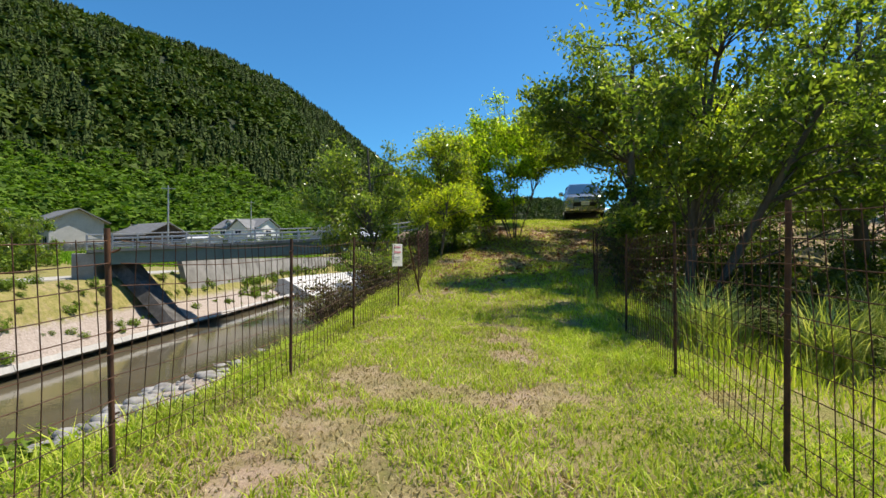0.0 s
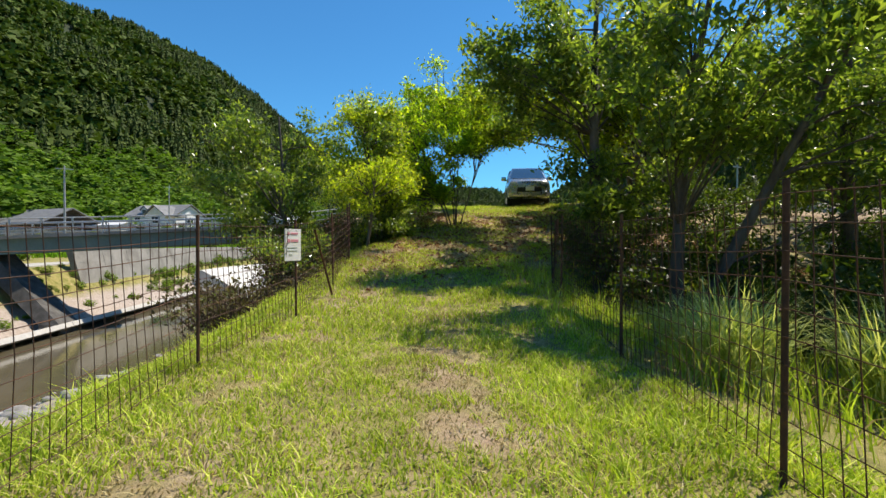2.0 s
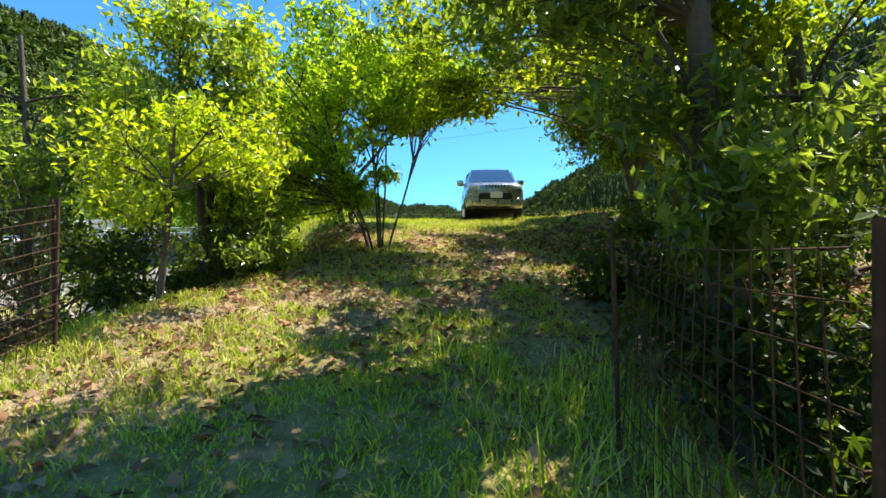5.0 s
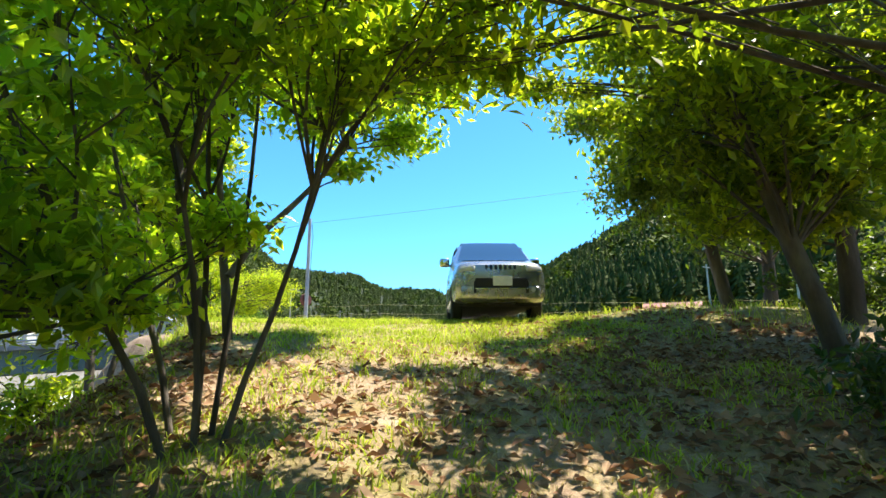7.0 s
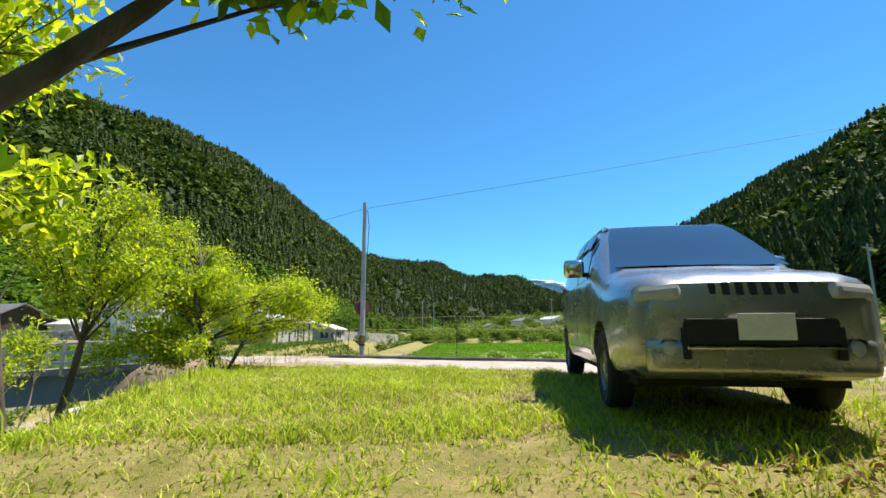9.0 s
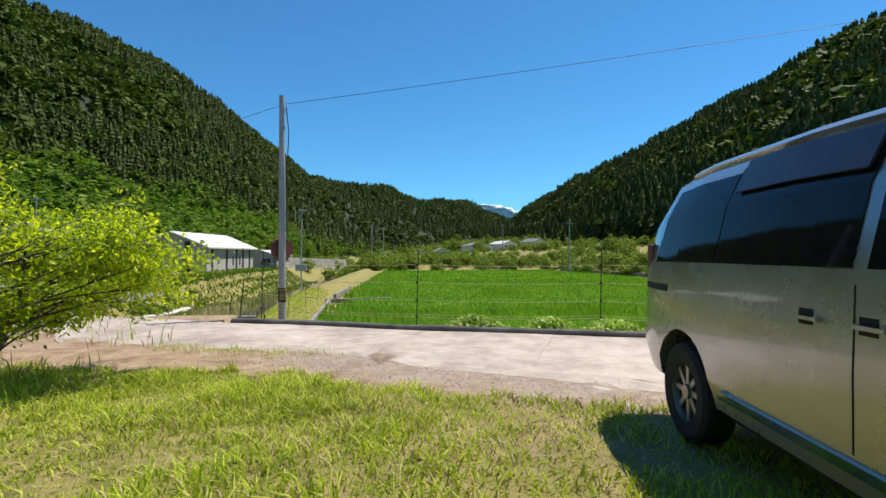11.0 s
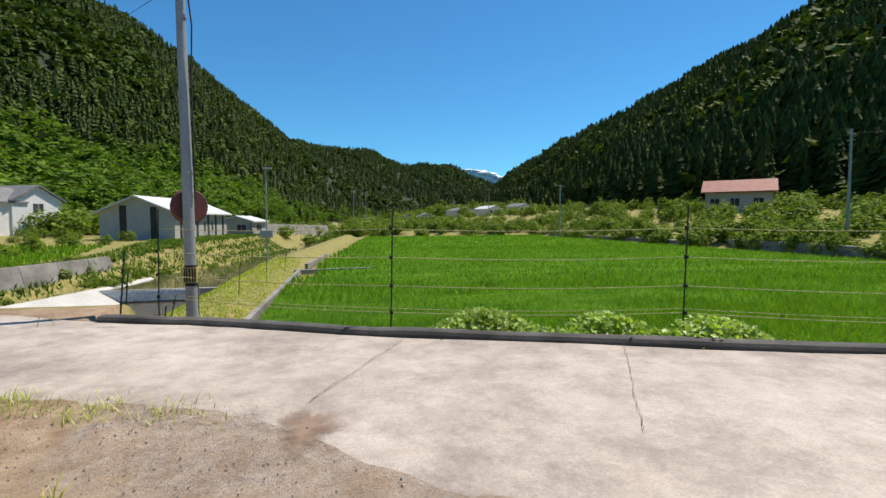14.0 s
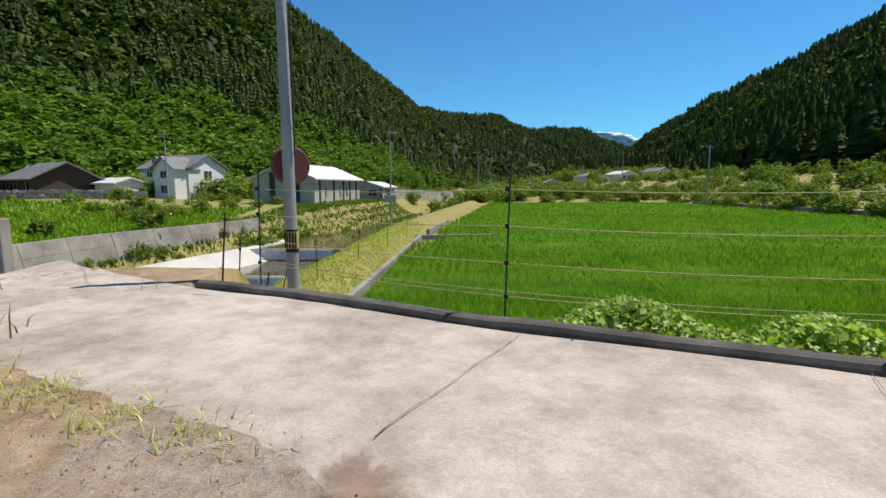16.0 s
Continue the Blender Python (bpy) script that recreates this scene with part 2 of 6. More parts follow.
# one material for the ground: grass, bare soil, gravel by the land cover, near-black green under the woods
m, nt, b = material("ground_cover", 0.95)
c_grass, f_grass = ramp_noise(nt, ((0.11, 0.13, 0.025), (0.22, 0.21, 0.045), (0.36, 0.30, 0.11), (0.49, 0.40, 0.23)), 3.1, 8, 0.7, lo=0.25, hi=0.8)
c_soil, f_soil = ramp_noise(nt, ((0.20, 0.13, 0.075), (0.38, 0.27, 0.175), (0.52, 0.41, 0.29)), 3.0, 9, 0.7)
c_grav, f_grav = ramp_noise(nt, ((0.19, 0.15, 0.12), (0.39, 0.325, 0.275), (0.55, 0.485, 0.425)), 9.0, 9, 0.75)
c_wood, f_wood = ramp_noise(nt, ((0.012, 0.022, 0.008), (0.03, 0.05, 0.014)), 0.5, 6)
fine_c, fine_f = ramp_noise(nt, ((0.6,) * 3, (1.1,) * 3), 45.0, 6, 0.7)
patch_c, patch_f = ramp_noise(nt, ((0,) * 3, (1,) * 3), 2.4, 8, 0.75, lo=0.40, hi=0.60)


def cover(name):
    a, add, mul = nt.nodes.new("ShaderNodeAttribute"), nt.nodes.new("ShaderNodeMath"), nt.nodes.new("ShaderNodeMath")
    a.attribute_name = name
    add.operation, mul.operation, mul.use_clamp = "SUBTRACT", "MULTIPLY_ADD", True
    nt.links.new(a.outputs["Fac"], add.inputs[0])
    nt.links.new(patch_f, add.inputs[1])
    nt.links.new(add.outputs[0], mul.inputs[0])
    mul.inputs[1].default_value, mul.inputs[2].default_value = 3.2, 0.5
    return mul.outputs[0]


col = mixed(nt, cover("soil"), c_grass, c_soil)
col = mixed(nt, cover("gravel"), col, c_grav)
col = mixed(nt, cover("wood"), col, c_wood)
nt.links.new(mixed(nt, 0.8, col, fine_c, "MULTIPLY"), b.inputs["Base Color"])
bump(nt, b, fine_f, 0.8, 0.03)
M["ground"] = m

m, nt, b = material("shallow_water", 0.06)
c, f = ramp_noise(nt, ((0.07, 0.06, 0.035), (0.13, 0.11, 0.07)), 0.3, 4)
nt.links.new(c, b.inputs["Base Color"])
_, f = ramp_noise(nt, ((0,) * 3, (1,) * 3), 3.0, 4, 0.6)
bump(nt, b, f, 0.25, 0.02)
M["water"] = m
m, nt, b = material("road_slab", 0.9)
c, f = ramp_noise(nt, ((0.25, 0.213, 0.188), (0.47, 0.405, 0.35), (0.64, 0.575, 0.515)), 0.7, 10, 0.8)
s1, _ = ramp_noise(nt, ((0.62,) * 3, (1.0,) * 3), 2.2, 8, 0.75, lo=0.35, hi=0.55)
s2, f2 = ramp_noise(nt, ((0.68,) * 3, (1.08,) * 3), 60.0, 4, 0.7)
nt.links.new(mixed(nt, 0.75, mixed(nt, 0.7, c, s1, "MULTIPLY"), s2, "MULTIPLY"), b.inputs["Base Color"])
bump(nt, b, f2, 0.4, 0.01)
M["road"] = m
# van paint and glass
m, nt, b = material("silver_paint", 0.22, 0.75)
b.inputs["Base Color"].default_value = (0.40, 0.40, 0.395, 1)
b.inputs["Coat Weight"].default_value = 0.6
c, f = ramp_noise(nt, ((0.20,) * 3, (0.34,) * 3), 2.0, 5)
nt.links.new(c, b.inputs["Roughness"])
M["paint"] = m
m, nt, b = material("tinted_glass", 0.04, 0.0, 0.22)
b.inputs["Base Color"].default_value = (0.008, 0.009, 0.012, 1)
M["glass"] = m
m, nt, b = material("windscreen_glass", 0.03, 0.0, 1.0)
b.inputs["Base Color"].default_value = (0.02, 0.03, 0.04, 1)
b.inputs["IOR"].default_value = 2.3
M["screen"] = m
M["alloy"] = surface("dull_warm_alloy", ((0.30, 0.28, 0.25), (0.44, 0.41, 0.37)), 9.0, 0.38, 0.8, bumps=0.1)
M["visor"] = plain("smoked_violet_plastic", (0.035, 0.028, 0.045), 0.18)
m, nt, b = material("chrome", 0.12, 1.0)
b.inputs["Base Color"].default_value = (0.7, 0.7, 0.7, 1)
M["chrome"] = m
m, nt, b = material("lamp_lens", 0.1)
b.inputs["Base Color"].default_value = (0.45, 0.46, 0.47, 1)
M["lens"] = m

# ---- the lie of the land ----
PROFILE = [(-60, 0.0), (5, 0.0), (8, 0.12), (10, 0.33), (12, 0.62), (14, 1.0), (16, 1.42), (18, 1.8), (20, 2.22), (22, 2.52), (24, 2.63), (27, 2.64), (29.5, 2.54), (60, 2.52)]
LEFT_EDGE = [(-60, -1.6), (0, -1.2), (9, -0.1), (13, 0.5), (16, 2.5), (20, 2.7), (25, 1.8), (30, 1.2), (32, -1.6), (34.5, -0.6), (36.8, 1.5), (60, 1.8), (200, 1.8)]
KERB = [(2.6, 34.1), (4.2, 33.5), (6.0, 32.55), (8.0, 31.75), (9.5, 31.15), (11.1, 30.5), (20, 26.9), (45, 17.0)]
GRASS_EDGE = [(-4, 32.2), (0, 30.9), (2.45, 30.0), (4.2, 29.75), (4.9, 28.85), (5.95, 28.15), (7.55, 27.3), (11, 25.9), (20, 22.5), (46, 11)]
SKYLINE = [(-180, 9), (-90, 16), (-60, 19), (-49, 18), (-42, 15), (-37.5, 13.1), (-33.5, 11.4), (-29, 9.4), (-24, 7.3), (-19.8, 4.9), (-18.3, 3.7), (-15.5, 4.7), (-14, 5.7), (-12.8, 6.1), (-9.6, 6.1), (-8.4, 5.9), (-6, 6.7), (-3.4, 7.7), (1, 8.1), (5, 8.9), (8, 11.0), (12, 13.8), (16, 16.3), (19.4, 18.4), (26, 20.6), (32, 21.6), (38, 22.0), (45, 21.5), (60, 19), (180, 9)]
FOOT = [(-180, 150), (-90, 80), (-60, 85), (-45, 112), (-30, 150), (-20, 420), (-12, 700), (-4, 620), (4, 330), (10, 190), (16, 150), (30, 125), (60, 105), (90, 100), (180, 150)]
RIDGE = [(-180, 400), (-60, 300), (-45, 300), (-30, 480), (-20, 1100), (-18.5, 1700), (-12, 1500), (-4, 1350), (4, 950), (10, 640), (16, 540), (30, 460), (60, 420), (180, 400)]


def polar(x, y):
    return np.degrees(np.arctan2(-(x - 3), y - 15)), np.hypot(x - 3, y - 15)


def kerb_y(x):
    return lerp_table(KERB, x)


def bed(y):
    """River bed: two sills upstream of the bridge."""
    return -3.95 + 0.9 * step(62.5, 63.0, y) + 1.0 * step(70.5, 71.0, y) + 0.004 * np.clip(y - 75, 0, 200)


def bend(y):
    """The river and levee swing east upstream."""
    return 0.10 * np.clip(np.asarray(y, float) - 60, 0, 260)


def land(x, y):
    """Height of the ground at x, y (arrays)."""
    x, y = np.asarray(x, float), np.asarray(y, float)
    x_true, x = x, x - bend(y) * step(60, 20, x)
    top = lerp_table(PROFILE, y)
    top = top + 0.02 * np_noise(x, y, 0.7, 1) + 0.05 * np_noise(x, y, 2.5, 2) * (y < 28)
    # to the east of the path: a low terrace, later a rising mound
    east_low = step(3.0, 5.2, x) * step(13, 9, y)
    top = top - 0.45 * east_low * step(-30, 0, y) + 0.5 * step(6, 12, x) * step(12, 17, y) * step(26, 21, y)
    # the field beyond the kerb
    beyond = y - kerb_y(x)
    field = 0.95 + 0.0 * x
    levee = 1.4 + 0.0 * x
    west_side = np.where(y > 33, step(3.4, 2.4, x), 0.0)
    after = field + (levee - field) * west_side
    top = top + (after - top) * np.where(x > 2.3, step(0.1, 0.9, beyond), np.where(x > -3, step(35.6, 37.0, y) * step(-3, -1.0, x), 0))
    # far edge of the field and its east side: terraces
    rise = step(40, 47, x) * step(25, 40, y) * (1.2 + 2.2 * step(48, 62, x) + 3.0 * step(60, 105, x)) + step(112, 118, y) * 1.0 * step(3, 8, x)
    top = top + rise
    # down to the river
    edge = lerp_table(LEFT_EDGE, y)
    toe = np.where(y < 34, edge - 4.6, -4.2)
    bank = step(0, 1, (edge - x) / np.maximum(edge - toe, 0.5))
    river = bed(y) + 0.18 * np_noise(x, y, 1.1, 4) + 0.75 * step(-10.5, -7.0, x) * step(26, 15, y)
    z = top + (river - top) * bank
    # the far bank: apron, slope and the west terrace
    west_level = -0.5 + 0.5 * step(40, 60, y) + 1.2 * step(80, 98, y) + 1.0 * step(-30, -60, x)
    west_edge = 2.0 * step(56, 76, y) + 2.5 * step(82, 96, y)
    upper = step(42, 48, y)
    z = np.where(x < -11, river + (west_level - river) * (0.30 * step(-15.6, -17.2, x - west_edge) + (0.70 - 0.30 * upper) * step(-17.2, -19.8 + 0.9 * upper, x - west_edge) + 0.30 * upper * step(-19.1, -19.7, x - west_edge)), z)
    az, r = polar(x_true, y)
    foot, ridge = lerp_table(FOOT, az), lerp_table(RIDGE, az)
    rough = 1 + 0.05 * np_noise(x_true, y, 60, 5) + 0.02 * np_noise(x_true, y, 22, 6)
    k = np.clip((r - foot) / (ridge - foot), 0, 1)
    hill = (0.35 * k + 0.65 * (k * k * (3 - 2 * k))) * np.maximum(0, np.tan(np.radians(lerp_table(SKYLINE, az))) * ridge - 8.0) * rough
    back = step(1.0, 1.9, r / ridge)
    return z + hill * (1 - 0.8 * back)


def cover_soil(x, y):
    on_path = (y < 31)
    track = np.exp(-((x - (1.0 + 0.10 * y)) / 0.35) ** 2) * step(14, 6, y) * step(-2, 2.0, y)
    side = np.exp(-((x - lerp_table(LEFT_EDGE, y) - 0.75) / 0.55) ** 2) * step(15, 11, y)
    slope = step(10.5, 14, y) * step(20.5, 18.0, y) * (0.75 + 0.35 * step(3.0, 6.0, x))
    crest = np.exp(-(((x - 3.2) / 1.0) ** 2 + ((y - 19.3) / 1.6) ** 2)) * 0.9
    far_bank = 0.05 * (x < -16.5) * (x > -20.5)
    bare = step(-0.5, 0.3, y - lerp_table(GRASS_EDGE, x)) * step(36, 34.5, y) * (x > -4)
    return np.clip(0.29 + far_bank + 0.24 * track + 0.22 * side + 0.28 * slope + crest * 0.20 + 0.9 * bare + 0.18 * step(22.5, 27, y) * step(4.5, 7.5, x) + 0.14 * np_noise(x, y, 1.6, 8), 0, 1) * on_path + (~on_path) * np.clip(0.25 + 0.9 * bare + 0.06 * (x - bend(y) < -13) * (x - bend(y) > -19.0) * (y < 110), 0, 1)


# grid lines, fine near the path and ever wider towards the horizon
def lines(fine_lo, fine_hi, fine, mid_lo, mid_hi, mid, far_lo, far_hi):
    a = np.arange(fine_lo, fine_hi + 1e-6, fine)
    lo = np.arange(mid_lo, fine_lo - 1e-6, mid)
    hi = np.arange(fine_hi + mid, mid_hi, mid)
    out_hi = mid_hi + np.cumsum(mid * 1.09 ** np.arange(1, 120))
    out_lo = mid_lo - np.cumsum(mid * 1.09 ** np.arange(1, 120))
    return np.sort(np.concatenate([a, lo, hi, out_hi[out_hi < far_hi], out_lo[out_lo > far_lo]]))


gx = lines(-3, 8, 0.22, -26, 30, 0.7, -2600, 2600)
gy = lines(-2, 36, 0.22, -14, 80, 0.7, -2600, 3400)
X, Y = np.meshgrid(gx, gy)
Z = land(X, Y)
nx, ny = len(gx), len(gy)
i, j = np.meshgrid(np.arange(ny - 1), np.arange(nx - 1), indexing="ij")
quads = np.stack([i * nx + j, i * nx + j + 1, (i + 1) * nx + j + 1, (i + 1) * nx + j], -1).reshape(-1, 4)
me = fast_mesh("ground", np.stack([X, Y, Z], -1).reshape(-1, 3), quads, [M["ground"]], True)
az, rr = polar(X, Y)
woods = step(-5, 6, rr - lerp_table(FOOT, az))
in_river = step(-1.5, -3.0, Z) * (rr < 400)
far_slope = ((X < -15) & (X > -17.4)) * 0.3 * (rr < 70)
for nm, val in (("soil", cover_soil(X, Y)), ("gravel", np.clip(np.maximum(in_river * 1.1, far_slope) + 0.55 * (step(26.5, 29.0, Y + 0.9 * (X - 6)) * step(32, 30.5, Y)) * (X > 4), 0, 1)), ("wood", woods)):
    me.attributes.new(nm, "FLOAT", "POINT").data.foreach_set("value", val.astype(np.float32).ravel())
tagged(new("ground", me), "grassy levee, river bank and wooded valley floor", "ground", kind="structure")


# ---- road, kerb, water ----
def strip(near, far, n=60, cross=10):
    """Points of a slab between two edges given as points along it."""
    near, far = np.array(near, float), np.array(far, float)
    t = np.linspace(0, 1, n)

    def along(p):
        s = np.concatenate([[0], np.cumsum(np.linalg.norm(np.diff(p, axis=0), axis=1))])
        return np.stack([np.interp(t * s[-1], s, p[:, k]) for k in range(p.shape[1])], -1)
    a, b = along(near), along(far)
    k = np.linspace(0, 1, cross)[None, :, None]
    g = a[:, None] * (1 - k) + b[:, None] * k
    return g


road_near = [(-24, 29.0), (-20.5, 30.2), (-1.2, 35.0), (0.3, 32.2), (2.0, 31.3), (3.1, 30.88), (4.4, 30.4), (5.2, 29.95), (6.3, 28.7), (8.3, 27.2), (14, 25.2), (22, 21.6), (46, 12)]
road_far = [(-25, 33.0), (-21.5, 34.0), (-2.8, 38.2), (-0.8, 36.2), (0.8, 35.0), (2.0, 34.35), (2.6, 34.0), (4.2, 33.4), (6.0, 32.45), (8.0, 31.65), (11.1, 30.4), (20, 26.8), (45, 17.0)]


def deck_z(x):
    return np.interp(x, [-26, -20.5, -3.6, -1.0, 4, 60], [1.15, 1.3, 2.12, 2.5, 2.55, 2.55])


g = strip(road_near[2:], road_far[2:], 150, 14)
gz = deck_z(g[..., 0]) + 0.012 * np_noise(g[..., 0], g[..., 1], 1.5, 3)
gz = np.maximum(gz, np.where(g[..., 0] > -2.0, land(g[..., 0], g[..., 1]) + 0.012, -9))
fade = np.clip(1 - np.linspace(0, 1, 14)[None, :] * 7, 0, 1) * (g[..., 0] > 0.4)
gz = gz - fade * (gz - land(g[..., 0], g[..., 1]) + 0.03)
top = np.concatenate([g, gz[..., None]], -1)
n, c = top.shape[:2]
rim = np.concatenate([top[:, 0], top[-1, 1:], top[::-1, -1][1:], top[0, ::-1][1:-1]])
low = rim - np.array([0, 0, 0.3])
i, j = np.meshgrid(np.arange(n - 1), np.arange(c - 1), indexing="ij")
fq = np.stack([i * c + j, (i + 1) * c + j, (i + 1) * c + j + 1, i * c + j + 1], -1).reshape(-1, 4)
o = n * c
k = np.arange(len(rim))
sq = np.stack([o + k, o + (k + 1) % len(rim), o + len(rim) + (k + 1) % len(rim), o + len(rim) + k], -1)
tagged(new("road", fast_mesh("road", np.concatenate([top.reshape(-1, 3), rim, low]), np.concatenate([fq[:, ::-1], sq]), [M["road"]])), "worn pale concrete lane with cracks and joints", "road", kind="structure")

# joints and cracks in the slab, a dark damp patch and the drain cover
M["joint"] = plain("joint_dirt", (0.15, 0.125, 0.10), 0.95)
M["damp"], nt, b = material("damp_earth_stain", 0.95)
c_, f_ = ramp_noise(nt, ((0.19, 0.125, 0.085), (0.33, 0.24, 0.18)), 5.0, 8)
nt.links.new(c_, b.inputs["Base Color"])
e_c, e_f = ramp_noise(nt, ((0.0,) * 3, (1.0,) * 3), 9.0, 9, 0.8)
at_, su_ = nt.nodes.new("ShaderNodeAttribute"), nt.nodes.new("ShaderNodeMath")
at_.attribute_name, su_.operation, su_.use_clamp = "thin", "SUBTRACT", True
nt.links.new(e_f, su_.inputs[0])
nt.links.new(at_.outputs["Fac"], su_.inputs[1])
mu_ = nt.nodes.new("ShaderNodeMath")
mu_.operation, mu_.use_clamp, mu_.inputs[1].default_value = "MULTIPLY", True, 2.2
nt.links.new(su_.outputs[0], mu_.inputs[0])
nt.links.new(mu_.outputs[0], b.inputs["Alpha"])


def crack(a, b, w, seed):
    r = np.random.default_rng(seed)
    t = np.linspace(0, 1, 40)
    p = np.array(a)[None] * (1 - t[:, None]) + np.array(b)[None] * t[:, None]
    d = np.array([-(b[1] - a[1]), b[0] - a[0]]) / math.dist(a, b)
    off = np.cumsum(r.normal(0, 0.004, 40))
    off -= off[-1] * t
    p = p + d * off[:, None]
    ww = w * r.uniform(0.4, 1.3, 40)
    v = []
    for s in (-1, 1):
        q = p + d * (s * ww / 2)[:, None]
        zz = np.maximum(deck_z(q[:, 0]), land(q[:, 0], q[:, 1]) + 0.012) + 0.018
        v.append(np.column_stack([q, zz]))
    k = np.arange(39)
    ob = new("road_crack", fast_mesh("road_crack", np.concatenate(v), np.stack([k, k + 1, k + 41, k + 40], -1), [M["joint"]]))
    return tagged(ob, "dirt-filled crack in the concrete lane", "crack", kind="structure")


for n_, (a, b, w) in enumerate((((6.37, 32.2), (5.45, 30.45), 0.0065), ((8.6, 31.45), (7.5, 29.5), 0.004), ((3.0, 33.4), (2.2, 32.2), 0.005), ((11.4, 30.0), (10.3, 27.9), 0.007))):
    crack(a, b, w, n_)
a_ = np.linspace(0, 2 * math.pi, 72, endpoint=False)
rad = 0.52 * (1 + 0.22 * np.sin(3 * a_ + 1) + 0.10 * np.sin(7 * a_ + 2) + 0.07 * np.sin(13 * a_) + 0.05 * np.sin(29 * a_ + 1))
rings = np.linspace(0.02, 1, 7)
pv = np.stack([np.stack([5.46 + k * rad * np.cos(a_) * 0.6, 30.0 + k * rad * np.sin(a_) * 1.0], -1) for k in rings])


def slab_z(x, y):
    """Height of the lane's surface near the verge."""
    from_edge = y - np.interp(x, [p[0] for p in road_near[2:]], [p[1] for p in road_near[2:]])
    z_ = np.maximum(deck_z(x), land(x, y) + 0.012)
    return np.maximum(land(x, y), z_ - np.clip(1 - from_edge * 2.0, 0, 1) * (z_ - land(x, y) + 0.03))


pz = slab_z(pv[..., 0], pv[..., 1]) + 0.016
i, j = np.meshgrid(np.arange(6), np.arange(72), indexing="ij")
q = np.stack([i * 72 + j, (i + 1) * 72 + j, (i + 1) * 72 + (j + 1) % 72, i * 72 + (j + 1) % 72], -1).reshape(-1, 4)
me = fast_mesh("damp_stain", np.concatenate([pv, pz[..., None]], -1).reshape(-1, 3), q, [M["damp"]], True)
me.attributes.new("thin", "FLOAT", "POINT").data.foreach_set("value", np.repeat(rings ** 1.5 * 0.95, 72).astype(np.float32))
tagged(new("damp_stain", me), "brown damp earth stain on the lane", "stain", kind="structure")

kp = np.array(KERB, float)
s = np.concatenate([[0], np.cumsum(np.linalg.norm(np.diff(kp, axis=0), axis=1))])
u = np.linspace(0, s[-1], 120)
kx, ky = np.interp(u, s, kp[:, 0]), np.interp(u, s, kp[:, 1])
tang = np.stack([np.gradient(kx), np.gradient(ky)], -1)
tang /= np.linalg.norm(tang, axis=1)[:, None]
nor = np.stack([-tang[:, 1], tang[:, 0]], -1)
PRO = [(-0.105, -0.9), (-0.105, 0.065), (-0.085, 0.10), (-0.04, 0.115), (0.04, 0.115), (0.085, 0.10), (0.105, 0.065), (0.105, -0.9)]
v = np.stack([np.column_stack([kx + nor[:, 0] * (o_ + 0.012 * np_noise(kx, ky, 0.9, 12)), ky + nor[:, 1] * o_, 2.52 + h_ + 0.012 * np_noise(kx, ky, 0.6, 13)]) for o_, h_ in PRO], 1)
P_ = len(PRO)
i, j = np.meshgrid(np.arange(119), np.arange(P_ - 1), indexing="ij")
f = np.stack([i * P_ + j, (i + 1) * P_ + j, (i + 1) * P_ + j + 1, i * P_ + j + 1], -1).reshape(-1, 4)
cap = np.array([[0, 1, 2, 7], [2, 3, 4, 7], [4, 5, 6, 7]])
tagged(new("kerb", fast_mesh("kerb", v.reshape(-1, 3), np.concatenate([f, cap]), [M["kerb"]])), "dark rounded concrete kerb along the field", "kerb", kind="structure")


def sheet(name, x0, x1, y0, y1, z, mat, label):
    nx_, ny_ = 8, 24
    xs, ys = np.meshgrid(np.linspace(x0, x1, nx_), np.linspace(y0, y1, ny_))
    i, j = np.meshgrid(np.arange(ny_ - 1), np.arange(nx_ - 1), indexing="ij")
    q = np.stack([i * nx_ + j, i * nx_ + j + 1, (i + 1) * nx_ + j + 1, (i + 1) * nx_ + j], -1).reshape(-1, 4)
    return tagged(new(name, fast_mesh(name, np.stack([xs, ys, np.full_like(xs, z)], -1).reshape(-1, 3), q, [mat])), label, "water", kind="structure")


sheet("water_lower", -17.5, -3, -60, 62.7, -3.62, M["water"], "shallow brown river below the bridge")
sheet("water_pool", -17.5, -3, 62.9, 70.7, -2.72, M["water"], "shallow pool between the sills")
sheet("water_upper", -17.5, 10, 70.9, 190, -1.72, M["water"], "calm river above the weir")

# sills of the weir, the white apron and the west parapet
for yy, zt, nm in ((62.8, -2.68, "lower"), (70.8, -1.68, "upper")):
    w = thing("weir", "low concrete weir across the river", "weir")
    part("sill", box(13.5, 0.5, 2.2, pose(-10.6, yy, zt - 2.2), 0.05), M["concrete_old"], w)
    m_, nt_, b_ = (M.get("foam"), None, None) if "foam" in M else material("white_water", 0.5)
    if "foam" not in M:
        c_, f_ = ramp_noise(nt_, ((0.35, 0.36, 0.35), (0.75, 0.77, 0.78)), 6.0, 6)
        nt_.links.new(c_, b_.inputs["Base Color"])
        bump(nt_, b_, f_, 0.8, 0.05)
        M["foam"] = m_
    part("falling_water", box(9.0, 0.10, 0.85, pose(-10.2, yy - 0.33, zt - 0.92), 0.03), M["foam"], w, "white falling water")
bm = bmesh.new()
for y0, y1 in zip(range(-30, 50, 6), range(-24, 56, 6)):
    add_box(bm, pose(-16.1, (y0 + y1) / 2, -3.75, 0, -22, 0), 2.6, y1 - y0 - 0.03, 0.25)
M["apron"] = surface("bleached_concrete", ((0.47, 0.46, 0.43), (0.60, 0.585, 0.55)), 0.5, 0.9, fine=6, bumps=0.3)
